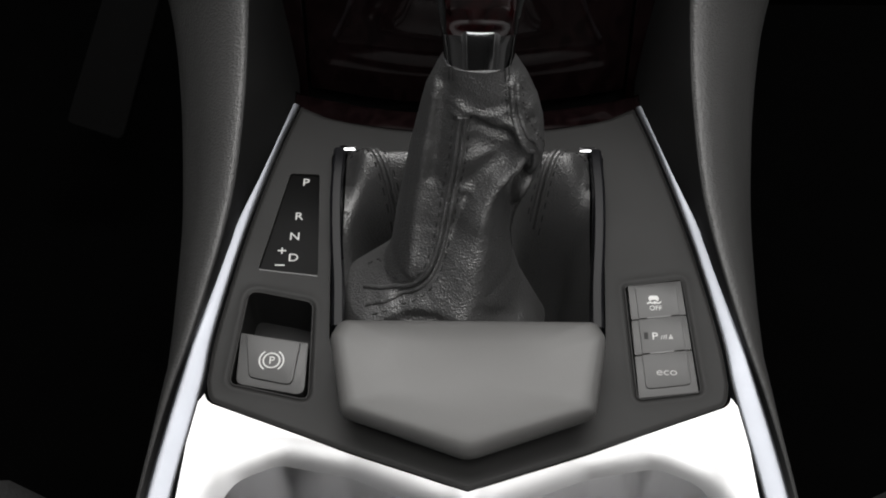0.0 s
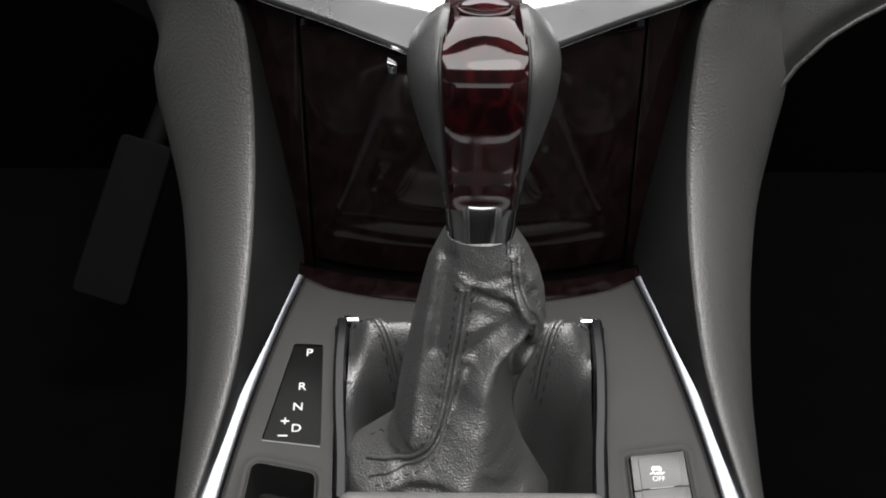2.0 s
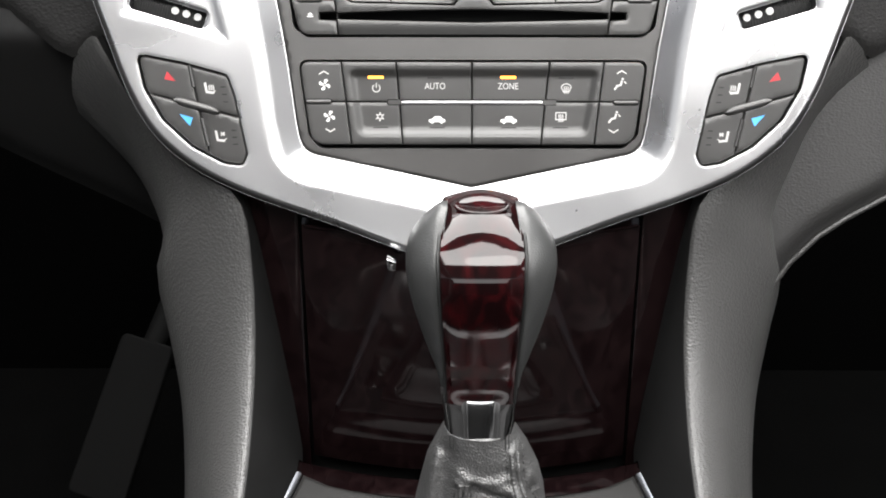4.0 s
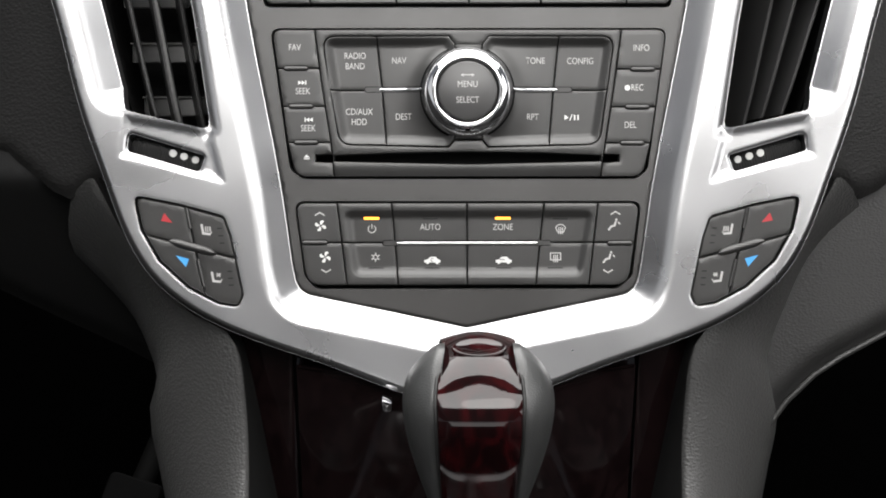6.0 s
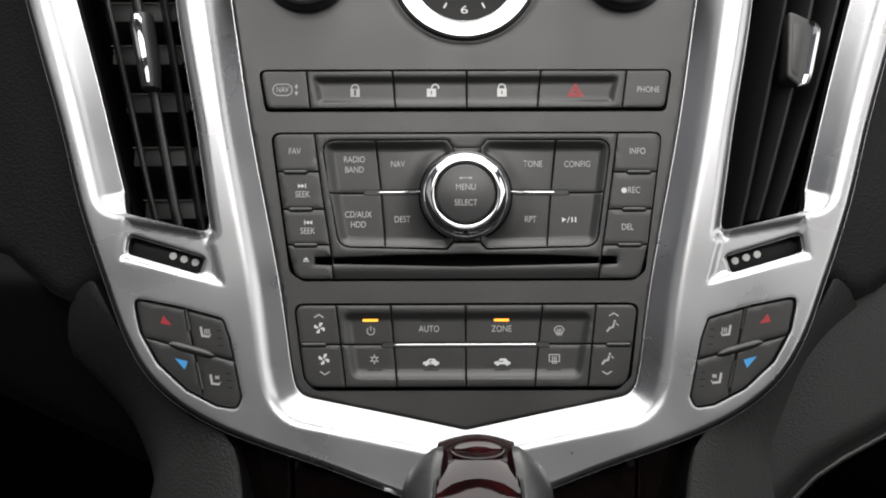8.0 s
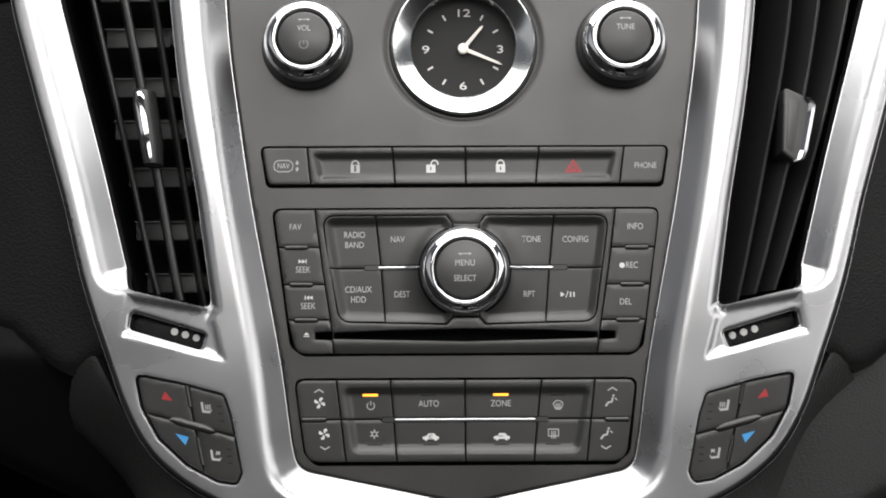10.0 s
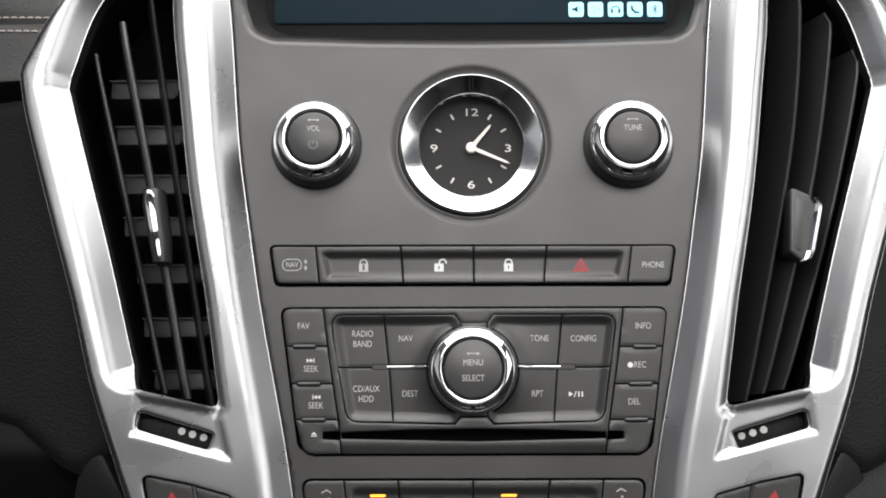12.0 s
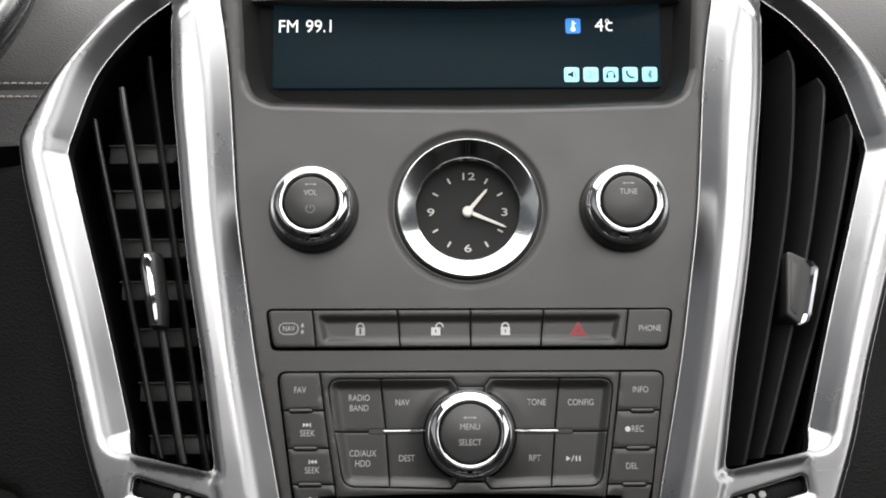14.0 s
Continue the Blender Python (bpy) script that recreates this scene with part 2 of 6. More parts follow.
def loft(rings, closed=True, caps=(True, True)):
    bm = bmesh.new()
    vv = [[bm.verts.new(p) for p in r] for r in rings]
    n = len(rings[0])
    for a, b in zip(vv, vv[1:]):
        for i in range(n if closed else n - 1):
            j = (i + 1) % n
            bm.faces.new((a[i], a[j], b[j], b[i]))
    if closed and caps[0]:
        bm.faces.new(vv[0])
    if closed and caps[1]:
        bm.faces.new(vv[-1])
    return bm


def tube(path, r, n=8, flat=1.0):
    """A round bar along a path of 3D points."""
    rings = []
    pts = [Vector(p) for p in path]
    for i, p in enumerate(pts):
        d = (pts[min(i + 1, len(pts) - 1)] - pts[max(i - 1, 0)]).normalized()
        side = d.cross(Vector((0, 0, 1)))
        side = side.normalized() if side.length > 1e-4 else Vector((1, 0, 0))
        up = side.cross(d)
        rr = r[i] if isinstance(r, (list, tuple)) else r
        rings.append([p + side * rr * math.cos(a) + up * rr * flat * math.sin(a) for a in (2 * math.pi * k / n for k in range(n))])
    return loft(rings)


def smooth_curve(pts, n):
    """n points along a soft curve through pts (any dimension), even in length."""
    p = np.array(pts, float)
    q = np.vstack([2 * p[0] - p[1], p, 2 * p[-1] - p[-2]])
    out = []
    for i in range(1, len(q) - 2):
        for s in np.linspace(0, 1, 16, endpoint=False):
            a, b, c, d = q[i - 1], q[i], q[i + 1], q[i + 2]
            out.append(0.5 * (2 * b + (c - a) * s + (2 * a - 5 * b + 4 * c - d) * s * s + (3 * b - a - 3 * c + d) * s ** 3))
    out.append(p[-1])
    out = np.array(out)
    ln = np.concatenate([[0], np.cumsum(np.linalg.norm(np.diff(out, axis=0), axis=1))])
    return np.stack([np.interp(np.linspace(0, ln[-1], n), ln, out[:, k]) for k in range(out.shape[1])], 1)


def inside(poly, p):
    poly = np.asarray(poly)
    x, y = p[:, 0], p[:, 1]
    hit = np.zeros(len(p), bool)
    for (x0, y0), (x1, y1) in zip(poly, np.roll(poly, -1, 0)):
        c = (y0 > y) != (y1 > y)
        hit ^= c & (x < (x1 - x0) * (y - y0) / (y1 - y0 + 1e-12) + x0)
    return hit


def far(p, line, closed=False):
    """Distance of the points p from a polyline."""
    line = np.asarray(line, float)
    a, b = (line, np.roll(line, -1, 0)) if closed else (line[:-1], line[1:])
    best = np.full(len(p), 1e9)
    for q, e in zip(a, b - a):
        s = np.clip(((p - q) @ e) / (e @ e + 1e-12), 0, 1)
        best = np.minimum(best, np.linalg.norm(p - q - s[:, None] * e, axis=1))
    return best


def dense(pts, step):
    out = []
    for a, b in zip(pts, list(pts[1:]) + [pts[0]]):
        a, b = np.array(a, float), np.array(b, float)
        k = max(1, int(np.linalg.norm(b - a) / step))
        out += [tuple(a + (b - a) * i / k) for i in range(k)]
    return out


def sheet(outline, holes, height, step=2.0, depth=4.0, rings=(), lines=()):
    """A shaped skin on an outline with holes: height(points) gives its relief, and its edges turn down by depth."""
    loops = [dense(outline, step)] + [dense(h, step) for h in holes]
    pts, edges = [], []
    for lp in loops:
        k = len(pts)
        pts += lp
        edges += [(k + i, k + (i + 1) % len(lp)) for i in range(len(lp))]
    o = np.array(loops[0])
    g = np.array([(x + (step / 2 if j % 2 else 0), y) for j, y in enumerate(np.arange(o[:, 1].min(), o[:, 1].max(), step * 0.9)) for x in np.arange(o[:, 0].min(), o[:, 0].max(), step)])
    ok = inside(loops[0], g)
    for h in loops[1:]:
        ok &= ~inside(h, g)
    g = g[ok]
    near = np.min([far(g, lp, True) for lp in loops], axis=0)
    clear = max(step * 0.45, (max(rings) if rings else 0) + step * 0.4)
    extra = []
    for lp, offs in [(l, rings) for l in loops] + [(dense(l, step), (0.0, *(s * k for k in rings for s in (-1, 1)))) for l in lines]:
        a = np.array(lp, float)
        d = np.roll(a, -1, 0) - np.roll(a, 1, 0)
        d /= np.linalg.norm(d, axis=1)[:, None] + 1e-9
        nrm = np.stack([-d[:, 1], d[:, 0]], 1)
        for k in offs:
            for s in ((1, -1) if k > 0 and lp in loops else (1,)):
                c = a + nrm * k * s
                good = inside(loops[0], c)
                for h in loops[1:]:
                    good &= ~inside(h, c)
                c = c[good]
                if len(c):
                    c = c[(far(c, lp, True) >= abs(k) * 0.93) & (np.min([far(c, l2, True) for l2 in loops], axis=0) > min(0.3, abs(k) * 0.9 if k else 0.3))]
                    extra += [tuple(x) for x in c]
    keep_g = near > clear
    for l in lines:
        keep_g &= far(g, l, True) > clear
    taken, fine = set(), 0.3 * min([b - a for a, b in zip((0, *rings), rings)] or [1.0])
    for x in extra:
        cell = (round(x[0] / fine), round(x[1] / fine))
        if not any((cell[0] + i, cell[1] + j) in taken for i in (-1, 0, 1) for j in (-1, 0, 1)):
            taken.add(cell)
            pts.append(x)
    taken = {(round(a / 0.5), round(b / 0.5)) for a, b in pts}
    for x in g[keep_g]:
        cell = (round(x[0] / 0.5), round(x[1] / 0.5))
        if not any((cell[0] + i, cell[1] + j) in taken for i in (-1, 0, 1) for j in (-1, 0, 1)):
            pts.append(tuple(x))
    vs, _, fs, *_ = delaunay_2d_cdt([Vector(p) for p in pts], edges, [], 0, 1e-4)
    xy = np.array([tuple(v) for v in vs])
    cen = np.array([xy[list(t)].mean(0) for t in fs])
    keep = inside(loops[0], cen)
    for h in loops[1:]:
        keep &= ~inside(h, cen)
    z = height(xy)
    bm = bmesh.new()
    bv = [bm.verts.new((x, y, h)) for (x, y), h in zip(xy, z)]
    for t, k in zip(fs, keep):
        if k:
            bm.faces.new([bv[i] for i in t] if (xy[t[1]] - xy[t[0]]) @ [[0, 1], [-1, 0]] @ (xy[t[2]] - xy[t[0]]) > 0 else [bv[i] for i in t][::-1])
    for v in [v for v in bm.verts if not v.link_faces]:
        bm.verts.remove(v)
    skirt_tops, skirt_feet = {}, {}
    for e in [e for e in bm.edges if len(e.link_faces) == 1]:
        for v in e.verts:
            if v not in skirt_tops:
                skirt_tops[v], skirt_feet[v] = bm.verts.new(v.co), bm.verts.new(v.co - Vector((0, 0, depth)))
        a, b = e.verts
        bm.faces.new((skirt_tops[a], skirt_tops[b], skirt_feet[b], skirt_feet[a]))
    return bm


def step01(x):
    x = np.clip(x, 0, 1)
    return x * x * (3 - 2 * x)


def ramp01(x, e=0.22):
    """A straight slope from 0 to 1 that eases out at its upper end."""
    x = np.clip(x, 0, 1)
    return np.where(x < 1 - e, x, 1 - e + (x - 1 + e) - (x - 1 + e) ** 2 / (2 * e)) / (1 - e / 2)


def mirrored(pts):
    return [(-p[0], *p[1:]) for p in pts]


def writing(body, size, mat, parent, u, v, n, width=1.0, name="lettering", thick=0.08):
    """Raised lettering, centred at (u, v), of capital height size."""
    cu = bpy.data.curves.new("text", "FONT")
    cu.body, cu.align_x, cu.align_y, cu.size, cu.extrude = body, "CENTER", "CENTER", size * 1.44, thick
    ob = bpy.data.objects.new("text", cu)
    me = bpy.data.meshes.new_from_object(ob)
    bpy.data.objects.remove(ob)
    bm = bmesh.new()
    bm.from_mesh(me)
    bpy.data.meshes.remove(me)
    for q in bm.verts:
        q.co.x = q.co.x * width + u
        q.co.y += v
        q.co.z += n
    return part(name, bm, mat, parent, sharp=20)


def icon(shapes, mat, parent, u, v, n, s=1.0, name="symbol", thick=0.12, flip=1):
    """A printed symbol out of small outlines, thick strokes ("line", width, points) and discs ("disc", x, y, r)."""
    bm = bmesh.new()
    for sh in shapes:
        if sh[0] == "line":
            w = sh[1] / 2
            for a, b in zip(sh[2], sh[2][1:]):
                a, b = Vector(a), Vector(b)
                d = (b - a).normalized()
                e = Vector((-d.y, d.x))
                a, b = a - d * w * 0.8, b + d * w * 0.8
                vs = [bm.verts.new((*p, 0)) for p in (a - e * w, b - e * w, b + e * w, a + e * w)]
                bm.faces.new(vs)
        elif sh[0] == "disc":
            bm.faces.new([bm.verts.new((sh[1] + sh[3] * math.cos(k * math.pi / 8), sh[2] + sh[3] * math.sin(k * math.pi / 8), 0)) for k in range(16)])
        elif sh[0] == "ring":
            r0, r1, a0, a1 = sh[3], sh[4], sh[5], sh[6]
            prev = None
            for k in range(25):
                a = radians(a0 + (a1 - a0) * k / 24)
                cur = [bm.verts.new((sh[1] + r * math.cos(a), sh[2] + r * math.sin(a), 0)) for r in (r0, r1)]
                if prev:
                    bm.faces.new((prev[0], prev[1], cur[1], cur[0]))
                prev = cur
        else:
            bm.faces.new([bm.verts.new((*p, 0)) for p in sh])
    i = 0
    for q in bm.verts:
        q.co = Vector((u + flip * s * q.co.x, v + s * q.co.y, n + 0.02))
    for f in bm.faces:
        if f.calc_area() > 0:
            i += 1
            for q in f.verts:
                q.co.z += 0.0006 * (i % 7)
    ext = bmesh.ops.extrude_face_region(bm, geom=list(bm.faces))
    for q in (g for g in ext["geom"] if isinstance(g, bmesh.types.BMVert)):
        q.co.z += thick
    return part(name, bm, mat, parent, sharp=20)


# ---- outlines of the centre stack, in its own plane ----
FACE_R = [(112, 124), (110, 99), (107, 80), (104, 54), (100, 4), (95.5, -29), (89, -70), (77.5, -129), (72, -166)]
FACE_EDGE = [tuple(p) for p in smooth_curve(FACE_R, 60)] + rounded([(72, -166), (69.5, -178), (29, -186.3)], [0, 11, 0], 8)[1:] + [(0, -192.5)]
OUT_TOP = smooth_curve([(113, 124), (122, 117), (135, 107), (158, 88), (180, 60), (192, 37)], 40)
OUT_LOW = smooth_curve([(193, 27), (189.5, 10), (179, -27), (167.5, -66), (158.5, -101), (147.5, -133), (139.5, -154), (130, -170), (117, -182), (101.5, -191), (83, -198.5), (58, -207), (30, -217.5), (0, -228)], 90)
OUT_EDGE = [tuple(p) for p in OUT_TOP] + [(193.6, 32)] + [tuple(p) for p in OUT_LOW]
VENT_OUT = [tuple(p) for p in smooth_curve([(131, 97), (146, 84.5), (163, 62), (173.5, 31)], 24)] + [tuple(p) for p in smooth_curve([(174, 27), (166.5, -1), (154, -46), (142, -93)], 24)]
VENT_IN = [tuple(p) for p in smooth_curve([(111, -68), (119.5, -19), (125, 27), (128, 54), (129.8, 90)], 24)]
VENT_HOLE = VENT_OUT + rounded([(142, -93), (139, -103.5), (104.5, -111.5), (111, -68)], [0, 3, 3, 0], 4)[1:-1] + VENT_IN
WHEEL_HOLE = rounded([(137.5, -112.5), (106.5, -121.8), (109, -128.6), (138.5, -120)], 1.6, 3)
SEAT_HOLE = rounded([(136, -137.6), (117, -141.3), (98.5, -146.4), (95.5, -155), (90.6, -178.5), (92.5, -183.6), (101, -182.3), (113.5, -175.8), (125.5, -164.8), (132.8, -152)], [3, 0, 3.5, 0, 2, 3.5, 4, 8, 8, 6], 4)
POCKET = [(140, -104.5), (103.5, -111), (97.5, -133), (100, -133.5), (142.5, -122.5)]
STRIP = [(-86, -42.3), (87, -42.5), (84, -59), (-83, -58.9)]
RADIO = [(-80.8, -69), (82.5, -69), (74.5, -126), (69.5, -130), (-67, -130), (-72.5, -126)]
CLIMATE = [(-70.8, -140.6), (71.8, -140.6), (68, -170), (62, -175.3), (-61.8, -175.3), (-66.5, -170)]
SCREEN_HOLE = rounded([(-102, 118), (-98, 65), (-94.5, 53.9), (-86, 50.6), (-43, 49.2), (0, 48.7), (44, 49.2), (88, 50.6), (95.5, 53.9), (99, 65), (103, 118)], [0, 0, 8, 8, 12, 30, 12, 8, 8, 0, 0], 5)


def silver_relief(p):
    q = np.abs(p) * [1, 0] + p * [0, 1]
    z = 9.5 * ramp01(far(q, FACE_EDGE) / 13.0, 0.5) - 9.0 * (1 - ramp01(far(q, VENT_OUT) / 13.0, 0.55)) - 2.4 * (1 - ramp01(far(q, OUT_EDGE) / 3.2, 0.8))
    z -= 2.2 * (1 - ramp01(far(q, [(104.5, -111.5)] + VENT_IN) / 5.0, 0.9))
    z -= 0.12 * (1 - step01(far(q, SEAT_HOLE, True) / 0.8)) + 0.8 * (1 - step01(far(q, WHEEL_HOLE, True) / 1.0))
    z -= 1.0 * inside(POCKET, q) * step01(far(q, POCKET, True) / 4.0)
    return z


outline = OUT_EDGE + mirrored(OUT_EDGE)[-2::-1] + mirrored(FACE_EDGE)[:-1] + FACE_EDGE[::-1]
holes = [VENT_HOLE, mirrored(VENT_HOLE), WHEEL_HOLE, mirrored(WHEEL_HOLE), SEAT_HOLE, mirrored(SEAT_HOLE)]
surround = thing("stack_surround", STACK, "satin silver trim frame round the centre stack and vents", "dashboard trim")
shaded(part("frame", sheet(outline, holes, silver_relief, 1.3, 9.0, (0.5, 1.2, 2.1, 3.2)), SILVER, surround), silver_relief)


part("gasket", tube([(*p, -0.55) for p in mirrored(FACE_EDGE)[:-1] + FACE_EDGE[::-1]], 0.45, 6), BLACK, surround, "thin black gap line inside the frame")


def face_relief(p):
    return -1.1 * (1 - step01((np.hypot(p[:, 0] - 0.3, p[:, 1] - 2.1) - 31.9) / 3.4)) - 3.2 * (1 - ramp01(far(p, SCREEN_HOLE, True) / 4.2, 0.6)) - 0.7 * (1 - step01(far(np.abs(p) * [1, 0] + p * [0, 1], FACE_EDGE) / 1.0))


def wider(pts, d=0.55, low=0.5):
    """A panel's opening: the panel's outline and a gap, wider along its foot."""
    cu, cv = np.mean([a for a, _ in pts]), np.mean([b for _, b in pts])
    return [(a + math.copysign(d, a - cu), b + (d if b > cv else -d - low)) for a, b in pts]


face_out = mirrored(FACE_EDGE) + FACE_EDGE[-2::-1]
faceplate = thing("centre_faceplate", STACK, "charcoal soft-touch plastic faceplate of the centre stack", "dashboard panel")
part("plate", sheet([(p[0] * 0.994, p[1] + (0.6 if p[1] < -180 else 0)) for p in face_out],
                    [rounded(wider(STRIP), 3, 4), rounded(wider(RADIO), [4, 4, 5, 5, 5, 5], 4), rounded(wider(CLIMATE), [4, 4, 5, 5, 5, 5], 4), SCREEN_HOLE, [(0.3 + 31.9 * math.cos(a), 2.1 + 31.9 * math.sin(a)) for a in (2 * math.pi * k / 90 for k in range(90))]], face_relief, 2.6, 9.0, (0.5, 1.2, 2.2, 3.3, 4.5, 5.6)), CHARCOAL, faceplate)
part("backing", plate([(p[0] * 1.02, p[1]) for p in face_out], -44, -24, 0), BLACK, faceplate, "black plastic behind the gaps")


# ---- dash leather above, below and beside the stack ----
def dash_relief(p):
    u, v = np.abs(p[:, 0]), p[:, 1]
    z = -5.0 - 0.006 * np.maximum(0, v - 62) ** 2 - 0.0011 * np.maximum(0, u - 180) ** 2
    z -= 10 * (1 - step01((v - 24) / 9)) * (u > 150)
    z += 9.0 * (1 - step01((u - 70) / 50))
    z -= 6.0 * np.exp(-((v - 58 - 0.02 * (u - 180)) / 1.3) ** 2) * (u > 150) * 0.25
    return z


gap = [(p[0] + 0.6, p[1] + 0.4) for p in OUT_EDGE[:41]]
upper = [(430, 26), (430, 185), (-430, 185), (-430, 26)] + mirrored(gap)[::-1] + [(-110.5, 102), (-60, 99.5), (0, 98.5), (60, 99.5), (110.5, 102)] + gap
dashboard = thing("dashboard", STACK, "dark grey grained dashboard with pale double stitching", "dashboard")
part("upper_pad", sheet(upper, [], dash_relief, 4.0, 14.0, (1.0, 2.5)), DASH, dashboard)


def lower_relief(p):
    u, v = np.abs(p[:, 0]), p[:, 1]
    return -4.0 - 0.42 * np.minimum(80, far(np.stack([u, v], 1), OUT_EDGE)) - 0.0006 * np.maximum(0, u - 165) ** 2 - 3.0 * (1 - step01((24.4 - v) / 6)) - 3.0 * (1 - step01(far(np.stack([u, v], 1), [(152, -130.5), (168, -138.5), (176, -135), (197, -119), (250, -100), (430, -85)]) / 4))


side_edge = [(p[0] + 0.6, p[1]) for p in OUT_EDGE[41:] if p[1] > -126]
lower = side_edge + [(152, -130.5), (168, -138.5), (176, -135), (197, -119), (250, -100), (430, -85), (430, 24.4), (194.5, 24.4)]
# Lower panels carry their shade in the darker dash colour.
part("lower_panel", sheet(lower, [], lower_relief, 4.0, 14.0, (1.0, 2.5)), SHADED_DASH, dashboard)
part("lower_panel", sheet(mirrored(lower), [], lower_relief, 4.0, 14.0, (1.0, 2.5)), SHADED_DASH, dashboard)
for side in (-1, 1):
    for row in (0, 1):
        for k in range(34):
            u = 182 + row * 5 + k * 3.6 - (3 if side > 0 else 0)
            v = 60.5 - row * 6.2 + 0.02 * (u - 180)
            z = dash_relief(np.array([[u, v]]))[0] + 0.1
            part("stitch", tube([(side * u, v, z), (side * (u + 1.3), v + 0.2, z + 0.35), (side * (u + 2.6), v, z)], 0.38, 5), THREAD_PALE, dashboard)


# ---- leather bolsters down both sides of the console ----
def on_stack(u, v, n):
    return (u, 570.3 + 0.5 * v - 0.866 * n, 807.8 + 0.866 * v + 0.5 * n)


def bolster(name, side):
    """Stations of inner crest, outer shoulder and foot of the inner wall."""
    st = []
    slim = (36, 47, 44, 31, 14)
    for ((u, v), (uo, vo, no)), less in zip((((154, -129.5), (206, -134, -13)), ((141, -154), (199, -160, -26)), ((128.5, -172.5), (184, -180, -22)), ((112, -186.5), (164, -197, -19)), ((96, -196.5), (149, -211, -16))), slim):
        st.append((on_stack(u, v, -1.5), on_stack(uo - less, vo, no), on_stack(u - 3, v - 1, -16), Vector((0, 0.866, -0.5))))
    rail = smooth_curve([(75, 41), (85.5, 11), (99, -33), (108, -82), (116, -136), (122, -200), (126, -270)], 60)
    for x, y, z, xo in ((92, 463, 608, 130), (91.2, 448, 581, 125), (91.2, 425, 560, 122), (92, 400, 546, 120), (94, 373, 534, 118.5), (98, 350, 525.5, 118.5), (106, 315, 514.5, 119.5), (112.5, 289, 508, 121), (119, 252, 500, 124), (124, 200, 491, 129), (129, 130, 481, 134)):
        v = (y - 385) / 0.9945
        xo -= 6 if y > 465 else 0
        lx = float(np.interp(-min(v, 40), -rail[:, 1], rail[:, 0])) + 0.8
        st.append(((x, y, z), (xo, y + 6, z - 9), (min(lx, x - 1.0), y - 6 if v > 45 else y, 515 + 0.105 * (min(y, 430) - 385) - 3), Vector((0, 0.30 * max(0, min(1, (y - 380) / 60)), -0.94)).normalized()))
    rings = []
    for i, (c, o, f, down) in enumerate(st):
        steep = min(1.0, max(0.0, (i - 4) / 3))
        c, o, f = Vector(c), Vector(o), Vector(f)
        w = (o - c).length
        up = Vector((0, -0.35, 0.94))
        e = (o - c).normalized()
        w += 7
        ring = [f, f.lerp(c, 0.35), f.lerp(c, 0.7), c - up * 3.5 - e * 0.3, c - up * 1.4 + e * 0.5, c + e * 2.5 - up * 0.3, c + e * w * 0.22 - up * (0.8 + 0.4 * steep), c + e * w * 0.45 - up * (4.0 + 2.5 * steep), c + e * w * (0.68 - 0.04 * steep) - up * (10 + 6 * steep),
                c + e * w * 0.84 - up * (19 + 8 * steep), c + e * w * 0.95 - up * (29 + 7 * steep), c + e * w + down * 4 - up * 40, c + e * (w + 1) - up * 44 + down * 30, c + e * (w + 1) - up * 44 + down * 100, c + e * (w + 1) - up * 44 + down * 220]
        rings.append([(p.x * side, p.y, p.z) for p in ring])
    a = np.array(rings)
    fine = np.stack([smooth_curve(a[:, k], 70) for k in range(a.shape[1])], 1)
    th = thing(name, WORLD, "dark grey grained leather knee bolster beside the console", "console bolster", "console bolsters")
    part("cover", loft([[tuple(p) for p in r[3:]] for r in fine], closed=False), BOLSTER, th, sharp=60)
    part("inner_wall", loft([[tuple(p) for p in r[:4]] for r in fine], closed=False), INNER, th, "black plastic inner wall", sharp=60)
    edge = fine[24:, 4] * 0.6 + fine[24:, 3] * 0.4
    part("edge_seam", tube([tuple(w) for w in edge], 0.55, 6), THREAD, th, "dark seam along the inner edge")
    return th


bolster("console_bolster", -1)
bolster("console_bolster", 1)

KNEE = [(166, -139), (197, -118), (300, -92), (330, -130), (240, -168), (182, -198), (165, -207), (153, -215), (141, -227), (132, -240), (122, -240), (128, -200), (134, -176), (148, -150)]


def knee_panel(side, label, skin, tuck):
    outline = [(side * u, v) for u, v in KNEE]
    lower = outline[3:10]
    th = thing("knee_panel", STACK, label, "dashboard panel", "knee panels")
    part("panel", sheet(outline, [], lambda p: -20.0 + tuck * np.minimum(0, p[:, 1] + 130) - 0.0022 * np.maximum(0, np.abs(p[:, 0]) - 150) ** 2 - 6 * (1 - step01(far(p, lower) / 9)), 4.0, 30.0, (1.5, 4.0)), skin, th)
    if side > 0:
        part("edge_roll", tube([(u, v, -25.0 + tuck * min(0, v + 130) - 0.0022 * max(0, abs(u) - 150) ** 2) for u, v in lower[1:]], 1.3, 8), skin, th, "rounded lower edge")


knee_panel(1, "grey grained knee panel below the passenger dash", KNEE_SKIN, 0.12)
# Driver's side: shade is put into the black skin and the steep tuck.
knee_panel(-1, "grained knee panel below the driver's dash, blackened for its shade", INNER, 1.0)

